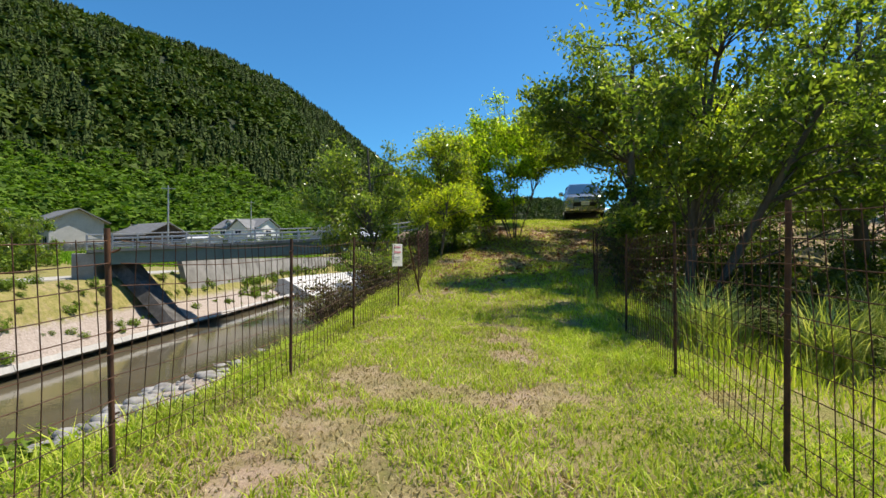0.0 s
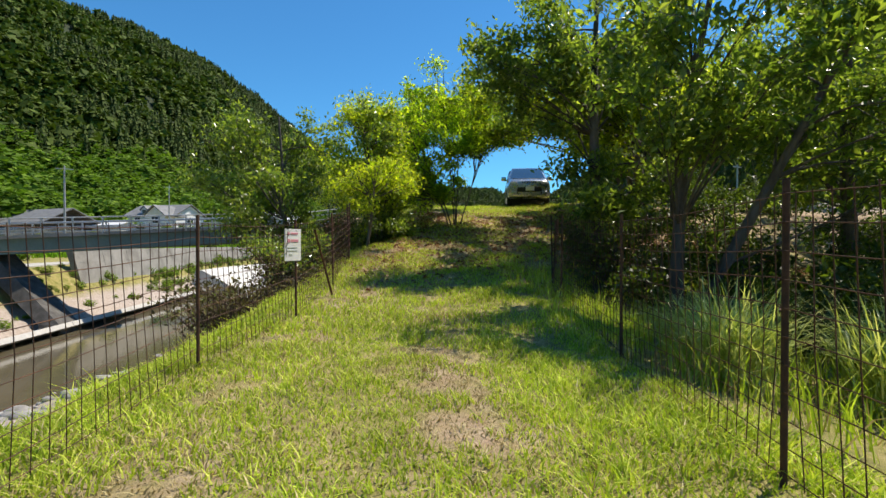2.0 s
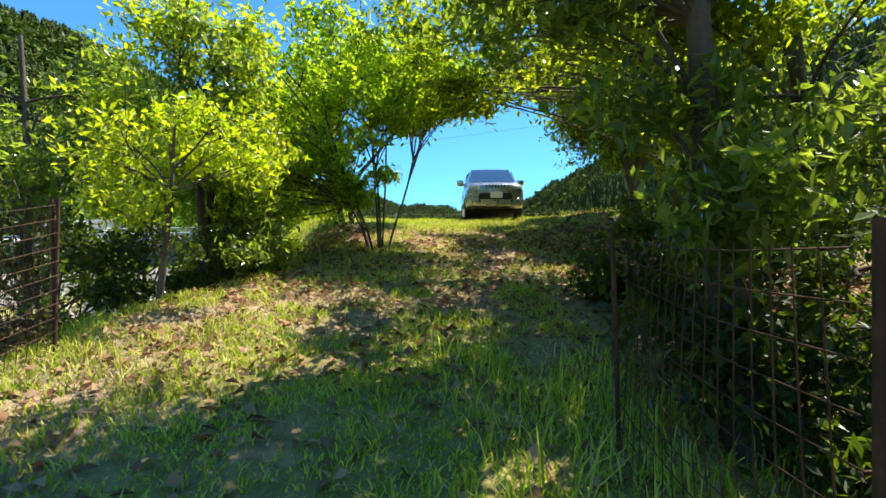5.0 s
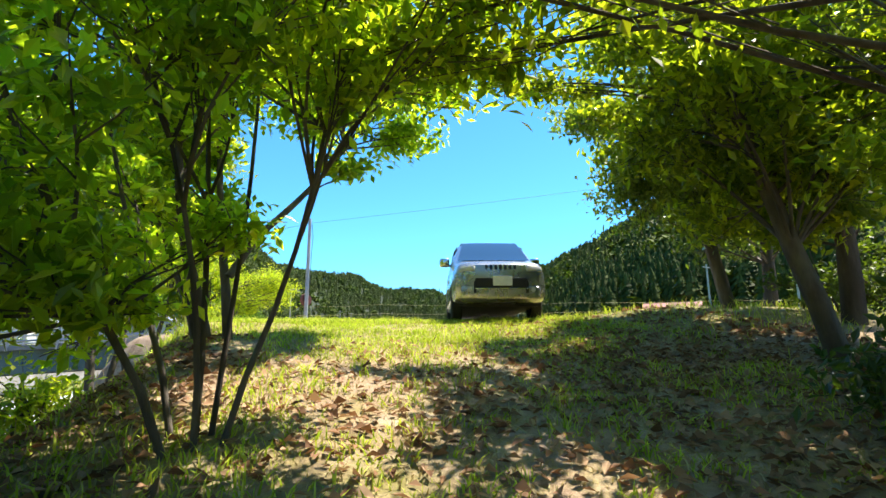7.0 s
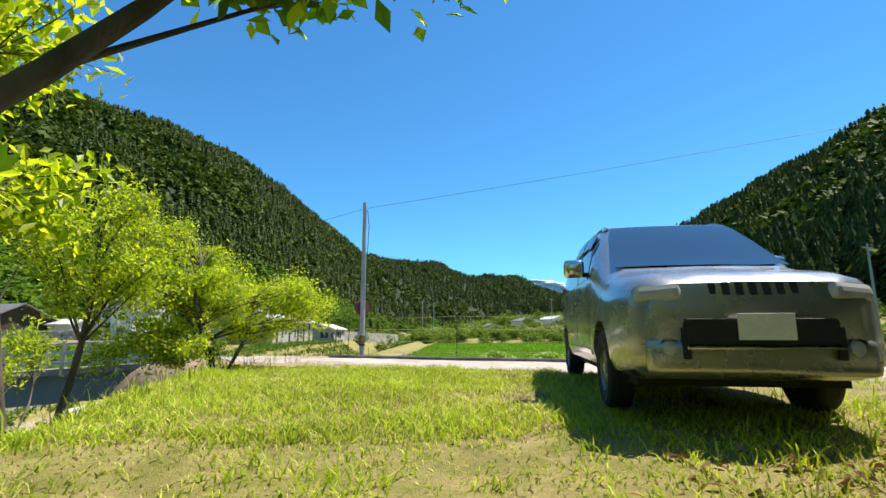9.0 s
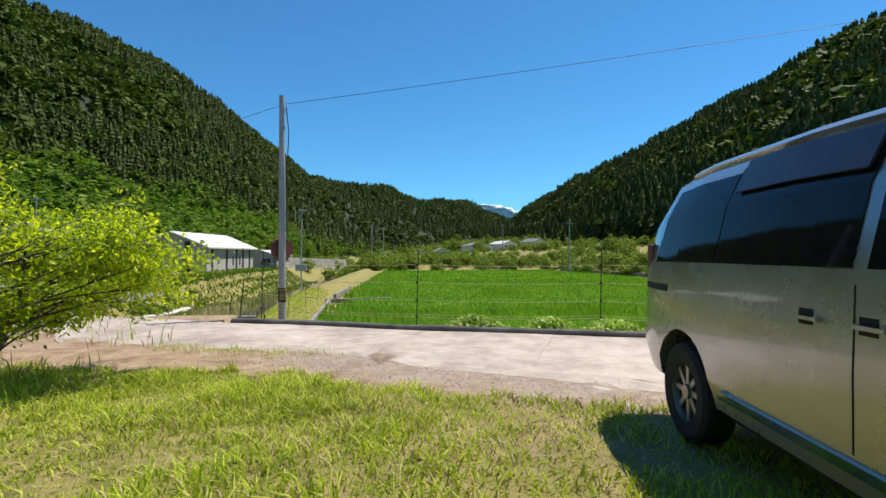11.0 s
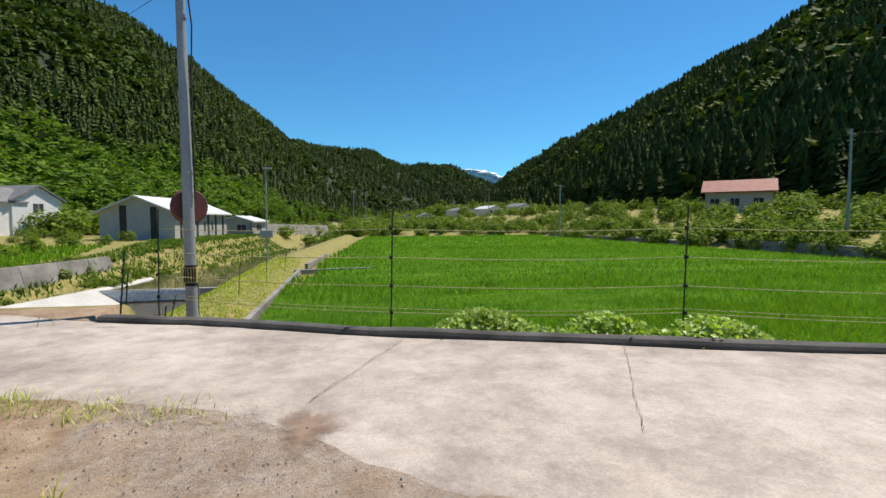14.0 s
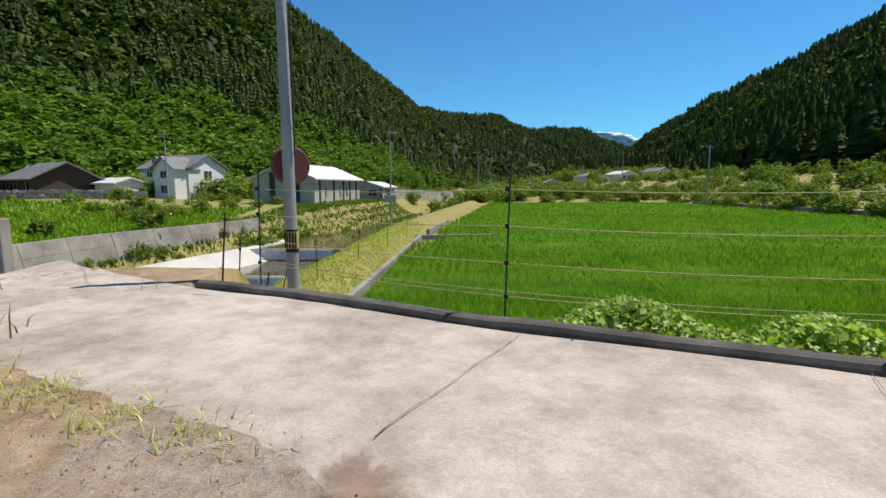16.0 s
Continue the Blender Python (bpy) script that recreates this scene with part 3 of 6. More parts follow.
tagged(part("revetment", bm, M["apron"]), "bleached sloping concrete revetment along the water", "revetment", kind="structure")
bank_x = lambda y: bend(y) + 2.0 * step(56, 76, y)


def swept(ys, x0, profile):
    """A solid carried along the far bank: profile points (x, z) round its section."""
    n, m_ = len(ys), len(profile)
    v = np.stack([np.column_stack([x0 + bank_x(ys) + dx, ys, np.full(n, z)]) for dx, z in profile], 1).reshape(-1, 3)
    i, j = np.meshgrid(np.arange(n - 1), np.arange(m_), indexing="ij")
    f = np.stack([i * m_ + j, (i + 1) * m_ + j, (i + 1) * m_ + (j + 1) % m_, i * m_ + (j + 1) % m_], -1).reshape(-1, 4)
    return v, np.concatenate([f, [[0, 1, 2, 3], [(n - 1) * m_ + 3, (n - 1) * m_ + 2, (n - 1) * m_ + 1, (n - 1) * m_]]])


vs, fs, o = [], [], 0
for y0 in np.arange(37.2, 78, 3.4):
    for z0, z1, d0, d1 in ((-2.3, -0.22, 0.5, 0.0), (-0.215, 0.62, 0.01, -0.22)):
        v, f = swept(np.linspace(y0, y0 + 3.36, 4), -18.9, [(d0, z0), (d1, z1), (d1 - 0.4, z1), (d0 - 0.4, z0)])
        vs.append(v)
        fs.append(f + o)
        o += len(v)
tagged(new("parapet_wall", fast_mesh("parapet_wall", np.concatenate(vs), np.concatenate(fs), [M["concrete_old"]])), "weathered grey leaning concrete parapet wall", "wall", kind="structure")
v, f = swept(np.linspace(52, 79, 28), -15.2, [(2.4, -3.5), (-0.9, -1.55), (-1.5, -1.6), (-2.2, -3.9)])
tagged(new("white_apron", fast_mesh("white_apron", v, f, [M["apron"]])), "bleached white sloping concrete apron at the weir", "revetment", kind="structure")
bm = bmesh.new()
add_box(bm, pose(-23.2, 8, -0.62, 0, 0, 0), 3.0, 92, 0.2)
tagged(part("bank_road", bm, M["concrete"]), "pale lane along the far bank", "road", kind="structure")
# tall curved wall upstream on the far bank
bm = bmesh.new()
for k in range(12):
    y0 = 112 + k * 6
    add_box(bm, pose(-8.6 + 0.62 * k + 0.03 * k * k, y0 + 14, -2.0, 0, -14, -8 - 1.2 * k), 0.5, 6.35, 5.6 - 0.1 * k, 0.03)
tagged(part("flood_wall", bm, M["concrete_old"]), "tall curving concrete flood wall upstream", "wall", kind="structure")

# ---- bridge ----
bridge = thing("bridge", "concrete and green girder bridge with pale pipe railings", "bridge")
NEAR_A, NEAR_B = np.array([-1.0, 35.0]), np.array([-20.8, 29.6])
FAR_A, FAR_B = np.array([-3.9, 37.9]), np.array([-21.8, 33.4])


def span_slab(z0, z1, inset, mat, name, label=""):
    bm = bmesh.new()
    vs = []
    for q, r in ((NEAR_A, FAR_A), (NEAR_B, FAR_B)):
        d = (r - q) / np.linalg.norm(r - q)
        for p in (q + d * inset, r - d * inset):
            zz = float(deck_z(p[0]))
            vs += [bm.verts.new((p[0], p[1], zz + z0)), bm.verts.new((p[0], p[1], zz + z1))]
    for f in ((0, 2, 3, 1), (4, 5, 7, 6), (0, 1, 5, 4), (2, 6, 7, 3), (1, 3, 7, 5), (0, 4, 6, 2)):
        bm.faces.new([vs[k] for k in f])
    return part(name, bm, mat, bridge, label)


span_slab(-0.16, 0.012, 0.0, M["concrete_old"], "deck")
for inset in (0.25, 1.7):
    bm = bmesh.new()
    vs = []
    for q, r in ((NEAR_A, FAR_A), (NEAR_B, FAR_B)):
        d = (r - q) / np.linalg.norm(r - q)
        for off in (inset, inset + 0.35):
            p = q + d * off
            zz = float(deck_z(p[0]))
            vs += [bm.verts.new((p[0], p[1], zz - 0.95)), bm.verts.new((p[0], p[1], zz - 0.16))]
    for f in ((0, 2, 3, 1), (4, 5, 7, 6), (0, 1, 5, 4), (2, 6, 7, 3), (1, 3, 7, 5), (0, 4, 6, 2)):
        bm.faces.new([vs[k] for k in f])
    part("girder", bm, M["girder"], bridge, "dull green steel girder")
for A, B in ((NEAR_A, NEAR_B), (FAR_A, FAR_B)):
    n_ = 15
    pts = [A + (B - A) * k / n_ for k in range(n_ + 1)]
    base = lambda p: float(deck_z(p[0]))
    for p in pts[1:]:
        part("rail_post", box(0.07, 0.09, 0.95, pose(p[0], p[1], base(p) + 0.01), 0.01), M["steel"], bridge)
    for hgt in (0.35, 0.65, 0.93):
        part("rail", tubes("rail", [([(p[0], p[1], base(p) + hgt) for p in pts], 0.035)], M["steel"], 8), None, bridge)
    if A is FAR_A:
        part("end_post", box(0.45, 0.35, 1.25, pose(A[0], A[1], base(A) - 0.2, 0, 0, 15), 0.03), M["concrete_old"], bridge, "stained concrete end post")
# raking pier, the bridge's shade put into its colour by the dark kerb concrete
bm = bmesh.new()
vs = []
for (xa, xb, z) in ((-16.3, -15.2, -3.9), (-16.2, -15.25, -3.1), (-20.6, -19.4, 0.45)):
    for yy in (29.4 if z < -3 else 31.0, 30.9 if z < -3 else 32.6):
        vs += [bm.verts.new((xa, yy, z)), bm.verts.new((xb, yy, z))]
for a in (0, 4):
    for q in ((0, 1, 5, 4), (2, 6, 7, 3), (0, 4, 6, 2), (1, 3, 7, 5)):
        bm.faces.new([vs[a + k] for k in q])
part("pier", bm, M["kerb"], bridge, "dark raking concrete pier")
bm = box(1.2, 3.6, 4.6, pose(-2.9, 36.0, -3.0, 0, 0, 15), 0.04)
part("abutment", bm, M["concrete_old"], bridge)
bm = box(1.2, 4.0, 3.0, pose(-21.6, 31.6, -1.9, 0, 0, 15), 0.04)
part("abutment", bm, M["concrete_old"], bridge)

# ---- plants ----
def leaf_arrays(centres, normals, size, r, fold=0.25, slim=0.5):
    """One folded, pointed leaf (4 corners in two triangles pairs) at each centre."""
    n = len(centres)
    d = r.normal(size=(n, 3)) + np.array([0, 0, -0.5])
    d /= np.linalg.norm(d, axis=1)[:, None]
    w = np.cross(d, normals)
    w /= np.linalg.norm(w, axis=1)[:, None] + 1e-9
    up = np.cross(w, d)
    s = size * r.uniform(0.6, 1.3, n)[:, None]
    tip, base = centres + d * s * 0.5, centres - d * s * 0.5
    a, b = centres + w * s * slim * 0.5 + up * s * fold * 0.3, centres - w * s * slim * 0.5 + up * s * fold * 0.3
    v = np.stack([base, a, tip, b], 1).reshape(-1, 3)
    k = np.arange(n)[:, None] * 4
    f = np.concatenate([k + np.array([[0, 1, 2]]), k + np.array([[0, 2, 3]])])
    return v, f


def bent(a, b, r, bend=0.12, n=6, sag=0.0):
    a, b = np.array(a, float), np.array(b, float)
    t = np.linspace(0, 1, n)[:, None]
    L = np.linalg.norm(b - a)
    off = r.normal(size=3) * bend * L
    p = a * (1 - t) + b * t + off * (t * (1 - t)) * 2
    p[:, 2] += sag * (t * (1 - t))[:, 0] * L
    return p


def tree(name, stems, clumps, leaf, size, per, label, category, seed, sub=17, slim=0.44, flat=0.75, shift=(0, 0)):
    """stems: (base, top, radius). clumps: (centre, radius, stem number). Limbs run from the stems to the clumps,
    twigs from the limbs, and leaves sit in sprays at the twigs' ends."""
    r = np.random.default_rng(seed)
    ob = thing(name, label, category)
    b0 = stems[0][0]
    move = np.array([*shift, gz(b0[0] + shift[0], b0[1] + shift[1]) - gz(b0[0], b0[1])])
    wood, twigs, paths = [], [], []
    for k, (a, b, rad) in enumerate(stems):
        a, b = np.array(a, float) + move, np.array(b, float) + move
        p = bent(a, b, r, 0.07, 9)
        p[0, 2] -= 0.25
        wood.append((p, np.linspace(rad, rad * 0.3, 9)))
        paths.append(p)
    lv = []
    for c, cr, s in clumps:
        c = np.array(c, float) + move
        p = paths[s]
        d = np.linalg.norm(p - c, axis=1) + 0.9 * np.maximum(0, p[:, 2] - c[2] + 0.2)
        q = p[max(2, int(np.argmin(d)) - r.integers(0, 3))]
        limb = bent(q, c, r, 0.11, 6, r.uniform(0.1, 0.4))
        wood.append((limb, np.linspace(0.008 + 0.006 * cr + stems[s][2] * 0.10, 0.004, 6)))
        n_sub = max(3, int(sub * cr))
        for _ in range(n_sub):
            e = r.normal(size=3)
            e /= np.linalg.norm(e)
            e *= np.array([1, 1, flat]) * cr * r.uniform(0.35, 1.1)
            start = limb[r.integers(2, 6)]
            tw = bent(start, c + e, r, 0.10, 3, -0.1)
            twigs.append((tw, np.linspace(0.007, 0.003, 3)))
            m_ = int(1.3 * per * r.uniform(0.5, 1.4))
            t = r.uniform(0.25, 1.08, m_)[:, None]
            pos = start * (1 - t) + (c + e) * t + r.normal(size=(m_, 3)) * np.array([0.15, 0.15, 0.10]) * (0.4 + 0.6 * cr)
            lv.append(pos)
    P = np.concatenate(lv)
    nrm = r.normal(size=P.shape) * 0.65 + np.array([0, 0, 1.0])
    nrm /= np.linalg.norm(nrm, axis=1)[:, None]
    v, f = leaf_arrays(P, nrm, size * 1.2, r, slim=slim)
    part("crown", fast_mesh("crown", v, f, [leaf]), None, ob)
    v, f = joined([tube_arrays(p, w, 7) for p, w in wood] + [tube_arrays(p, w, 3) for p, w in twigs])
    part("trunk", fast_mesh("trunk", v, f, [M["bark"]], True), None, ob)
    return ob


def cloud(c, rx, ry, rz, n, rad, seed, stem=0, gap=None):
    """Clump centres spread through an ellipsoid."""
    r = np.random.default_rng(seed)
    out = []
    while len(out) < n:
        e = r.uniform(-1, 1, 3)
        l = np.linalg.norm(e)
        if 0.25 < l < 1:
            p = np.array(c) + e * np.array([rx, ry, rz])
            if gap is None or not gap(p):
                out.append((p, rad * r.uniform(0.75, 1.3), stem))
    return out


def gz(x, y):
    return float(land(np.array([x]), np.array([y]))[0])


# lit copy of the leaf green: sun glow put into a yellower, brighter colour
M["leaf_sunlit"] = foliage("leaf_sunlit_yellow_green", (0.055, 0.104, 0.020), (0.110, 0.178, 0.030), (0.225, 0.285, 0.06), (4.2, 3.9, 0.5), 0.32, 0.68)
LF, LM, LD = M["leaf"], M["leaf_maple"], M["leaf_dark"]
over_path = lambda p: (abs(p[0] - (1.2 + 0.16 * p[1])) < 1.1 and p[2] < gz(p[0], p[1]) + 2.35)
# east side of the path
tree("tree", [((4.9, 8.2, gz(4.9, 8.2)), (5.9, 8.7, 5.2), 0.10), ((5.0, 8.25, gz(5, 8.2)), (7.2, 7.6, 4.2), 0.09)],
     cloud((5.3, 7.9, 4.2), 2.2, 1.9, 1.8, 25, 0.60, 1) + cloud((7.6, 8.2, 3.6), 2.2, 2.6, 1.8, 18, 0.65, 2, 1), LF, 0.105, 34, "leafy cherry-like tree leaning over the path fence", "tree", 11)
tree("tree", [((5.0, 10.6, gz(5, 10.6)), (5.2, 11.2, 5.8), 0.13)],
     cloud((4.9, 11.6, 4.6), 2.1, 2.2, 1.8, 19, 0.62, 3, 0, over_path) + cloud((5.4, 10.8, 2.2), 1.2, 1.5, 0.9, 9, 0.55, 31, 0, over_path) + cloud((3.8, 11.5, 4.9), 1.3, 1.2, 0.9, 15, 0.52, 87), LF, 0.105, 34, "dark-trunked leafy tree beside the path", "tree", 12)
tree("tree", [((8.0, 14.0, gz(8, 14)), (6.0, 14.3, 5.9), 0.17), ((8.1, 14.1, gz(8.1, 14.1)), (8.8, 14.6, 5.8), 0.13)],
     cloud((4.7, 14.6, 5.0), 2.1, 2.2, 0.9, 11, 0.55, 4, 0, over_path) + cloud((4.2, 15.2, 4.15), 1.3, 0.9, 0.4, 12, 0.34, 59, 0) + cloud((8.0, 14.5, 4.9), 2.2, 2.4, 1.7, 15, 0.6, 5, 1), M["leaf_canopy"], 0.11, 32, "spreading tree arching over the grassy ramp", "tree", 13, shift=(0.3, 1.0))
tree("tree", [((11.0, 18.3, gz(11, 18.3)), (10.7, 18.6, 7.6), 0.16)],
     cloud((10.6, 18.4, 5.6), 2.8, 3.0, 2.2, 30, 0.72, 6) + cloud((9.6, 18.0, 5.7), 1.8, 1.7, 0.8, 16, 0.64, 67), LF, 0.12, 28, "dense dark leafy tree on the mound", "tree", 14, shift=(0.4, 0.6))
tree("tree", [((9.5, 10.0, gz(9.5, 10)), (9.6, 10.2, 6.4), 0.15)],
     cloud((9.4, 10.2, 4.0), 2.6, 3.2, 2.4, 30, 0.75, 7), LF, 0.11, 30, "broad leafy tree behind the fence", "tree", 15)
tree("tree", [((10.5, 4.0, gz(10.5, 4)), (10.5, 4.2, 6.6), 0.15)],
     cloud((10.4, 4.6, 3.8), 2.6, 3.2, 2.6, 30, 0.8, 8), LF, 0.11, 28, "broad leafy tree behind the fence", "tree", 16)
tree("tree", [((14.0, 22.5, gz(14, 22.5)), (14.1, 22.6, 7.6), 0.16)],
     cloud((14.0, 22.4, 5.6), 2.4, 2.4, 2.2, 22, 0.8, 9), LD, 0.12, 28, "dense dark leafy tree on the mound", "tree", 17)
# undergrowth: the dark leaf colour carries part of the trees' shade
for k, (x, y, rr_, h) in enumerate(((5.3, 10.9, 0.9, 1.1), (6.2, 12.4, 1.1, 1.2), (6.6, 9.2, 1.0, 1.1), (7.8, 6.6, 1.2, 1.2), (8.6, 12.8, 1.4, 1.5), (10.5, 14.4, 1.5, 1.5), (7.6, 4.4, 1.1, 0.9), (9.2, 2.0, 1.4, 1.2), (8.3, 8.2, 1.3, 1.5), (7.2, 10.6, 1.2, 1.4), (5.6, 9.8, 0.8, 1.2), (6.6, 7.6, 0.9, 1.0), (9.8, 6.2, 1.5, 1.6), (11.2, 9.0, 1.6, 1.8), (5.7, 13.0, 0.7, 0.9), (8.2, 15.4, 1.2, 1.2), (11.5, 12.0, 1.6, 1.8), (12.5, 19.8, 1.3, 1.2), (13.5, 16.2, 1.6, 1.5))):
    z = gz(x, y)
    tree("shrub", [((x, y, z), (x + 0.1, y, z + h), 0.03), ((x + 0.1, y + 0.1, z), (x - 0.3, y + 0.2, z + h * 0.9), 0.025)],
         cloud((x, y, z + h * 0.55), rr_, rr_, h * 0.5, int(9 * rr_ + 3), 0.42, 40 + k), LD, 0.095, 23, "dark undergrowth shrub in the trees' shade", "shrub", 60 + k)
tree("tree", [((7.4, 12.2, gz(7.4, 12.2)), (7.0, 12.4, 6.4), 0.12)],
     cloud((6.9, 12.3, 4.6), 2.2, 2.0, 2.0, 17, 0.65, 51) + cloud((4.4, 13.2, 4.35), 1.5, 1.6, 0.55, 8, 0.45, 52), M["leaf_canopy"], 0.12, 32, "leafy tree reaching across the path", "tree", 18, shift=(0.4, 0.4))
tree("tree", [((8.6, 16.8, gz(8.6, 16.8)), (7.6, 17.0, 6.4), 0.12)],
     cloud((7.9, 17.0, 5.3), 2.0, 2.0, 1.2, 28, 0.64, 53) + cloud((5.9, 18.6, 5.5), 0.9, 0.4, 0.15, 5, 0.26, 63) + cloud((9.2, 17.6, 4.4), 1.6, 1.8, 1.0, 20, 0.6, 79), M["leaf_canopy"], 0.12, 32, "leafy tree beside the grassy ramp", "tree", 19, shift=(0.7, 0.7))
tree("tree", [((10.3, 20.2, gz(10.3, 20.2)), (9.5, 20.0, 6.6), 0.13)],
     cloud((9.2, 19.6, 5.7), 2.1, 2.0, 1.5, 26, 0.65, 58) + cloud((8.2, 19.3, 5.6), 1.4, 1.7, 0.7, 20, 0.58, 62), LF, 0.12, 26, "dense shade tree beside the parked van", "tree", 20, shift=(1.0, 0.7))
for k, (x, y, h) in enumerate(((13.5, 8.5, 7), (14, 1.5, 7.5), (15, 14, 8), (12, -3, 7), (17, 5, 8), (18, 20, 8), (20, 12, 8.5))):
    z = gz(x, y)
    tree("tree", [((x, y, z), (x, y, z + h * 0.8), 0.14)], cloud((x, y, z + h * 0.52), 2.9, 2.9, h * 0.45, 30, 0.9, 500 + k), LD, 0.21, 10, "broad dark tree in the thicket", "tree", 520 + k, sub=9)
# west side of the path
tree("tree", [((2.4, 16.5, gz(2.4, 16.5)), (2.0, 16.3, 6.4), 0.024), ((2.5, 16.45, gz(2.5, 16.45)), (3.1, 16.4, 4.9), 0.022), ((2.3, 16.5, gz(2.3, 16.5)), (0.9, 16.2, 4.6), 0.02), ((2.45, 16.6, gz(2.4, 16.6)), (2.4, 16.9, 6.0), 0.02), ((2.35, 16.4, gz(2.3, 16.4)), (1.4, 15.6, 4.0), 0.024), ((2.42, 16.42, gz(2.4, 16.4)), (2.0, 15.4, 4.0), 0.022), ((2.3, 16.6, gz(2.3, 16.6)), (1.3, 17.0, 4.6), 0.024)],
     cloud((1.9, 16.0, 4.9), 1.2, 1.2, 1.5, 15, 0.42, 20) + cloud((3.3, 15.8, 4.15), 0.9, 0.9, 0.4, 12, 0.42, 54, 1) + cloud((3.2, 17.2, 4.7), 1.1, 0.9, 0.5, 11, 0.42, 71, 1) + cloud((2.7, 16.7, 4.9), 1.0, 1.0, 0.6, 13, 0.42, 21, 1) + cloud((0.6, 15.8, 3.9), 1.2, 1.2, 1.3, 13, 0.45, 22, 2) + cloud((1.4, 15.7, 3.0), 0.9, 0.8, 0.9, 16, 0.36, 23, 4) + cloud((0.9, 16.8, 3.0), 1.0, 0.9, 1.1, 12, 0.4, 55, 6) + cloud((0.2, 15.0, 2.6), 1.0, 0.9, 1.0, 12, 0.4, 60, 2) + cloud((2.4, 15.3, 3.75), 0.9, 0.7, 0.35, 10, 0.34, 56, 5) + cloud((1.8, 16.5, 2.7), 0.8, 0.6, 0.6, 8, 0.30, 74, 4), M["leaf_sunlit"], 0.095, 24, "many-stemmed slender tree beside the ramp", "tree", 21, shift=(0.9, 0.4))
tree("tree", [((1.90, 19.7, gz(1.9, 19.7)), (1.42, 19.4, 5.7), 0.080), ((2.08, 19.75, gz(2.1, 19.75)), (1.72, 19.55, 5.9), 0.062), ((2.04, 19.72, 2.75), (3.75, 20.5, 5.25), 0.055), ((1.8, 19.75, gz(1.8, 19.75)), (0.7, 19.3, 4.6), 0.045)],
     cloud((2.0, 19.4, 5.3), 1.3, 1.5, 0.9, 19, 0.5, 24) + cloud((3.6, 20.5, 5.6), 1.4, 1.3, 0.8, 15, 0.44, 61, 2) + cloud((3.7, 18.9, 5.5), 1.1, 1.0, 0.5, 9, 0.42, 66, 2) + cloud((0.7, 19.0, 4.2), 1.0, 1.1, 1.1, 18, 0.45, 57, 3) + [((4.9, 21.0, 5.15), 0.36, 2), ((4.4, 20.8, 5.2), 0.36, 2), ((3.8, 20.5, 4.35), 0.34, 2), ((3.3, 20.3, 4.3), 0.36, 2), ((4.9, 20.4, 6.0), 0.5, 2), ((5.2, 20.6, 6.4), 0.5, 2), ((4.5, 21.4, 5.9), 0.5, 2)] + cloud((1.4, 20.4, 3.9), 0.9, 0.8, 0.8, 10, 0.42, 25, 1), M["leaf_sunlit"], 0.12, 26, "forked tree with yellow-green leaves at the crest", "tree", 22, slim=0.5, shift=(0.85, 0.25))
tree("tree", [((0.4, 21.6, gz(0.4, 21.6)), (0.5, 21.8, 5.2), 0.07), ((0.45, 21.7, gz(0.45, 21.7)), (1.3, 22.2, 4.6), 0.05)],
     cloud((0.4, 21.8, 4.2), 1.3, 1.4, 1.5, 20, 0.5, 64) + cloud((1.3, 22.3, 3.8), 0.9, 0.9, 0.9, 9, 0.45, 65, 1), LM, 0.11, 22, "slender yellow-green tree on the bank edge", "tree", 28, shift=(0.5, 0.2))
tree("maple", [((1.0, 14.6, gz(1.0, 14.6)), (0.7, 14.9, 4.3), 0.05), ((1.05, 14.7, gz(1.05, 14.7)), (1.4, 15.2, 3.7), 0.04)],
     cloud((0.7, 15.0, 3.6), 1.2, 1.1, 1.2, 24, 0.45, 76) + cloud((1.2, 15.4, 2.5), 0.8, 0.9, 0.8, 12, 0.4, 77, 1), LM, 0.085, 26, "bright yellow-green maple on the bank edge", "tree", 29)
tree("tree", [((-1.6, 15.5, gz(-1.6, 15.5)), (-1.6, 15.6, 4.4), 0.09)],
     cloud((-1.5, 15.5, 2.7), 2.2, 2.0, 2.0, 40, 0.6, 26), LF, 0.105, 30, "round bushy tree on the river bank", "tree", 23)
tree("tree", [((0.6, 14.9, gz(0.6, 14.9)), (0.9, 15.0, 4.4), 0.06)],
     cloud((0.8, 15.0, 3.5), 1.0, 1.1, 1.3, 12, 0.45, 27), LF, 0.09, 28, "leafy sapling tree on the river bank", "tree", 24)
tree("maple", [((0.75, 13.6, gz(0.75, 13.6)), (0.95, 13.4, 2.8), 0.04)],
     cloud((0.95, 13.3, 2.35), 0.85, 0.8, 0.75, 15, 0.36, 28), LM, 0.075, 30, "small maple with bright yellow-green leaves", "tree", 25)
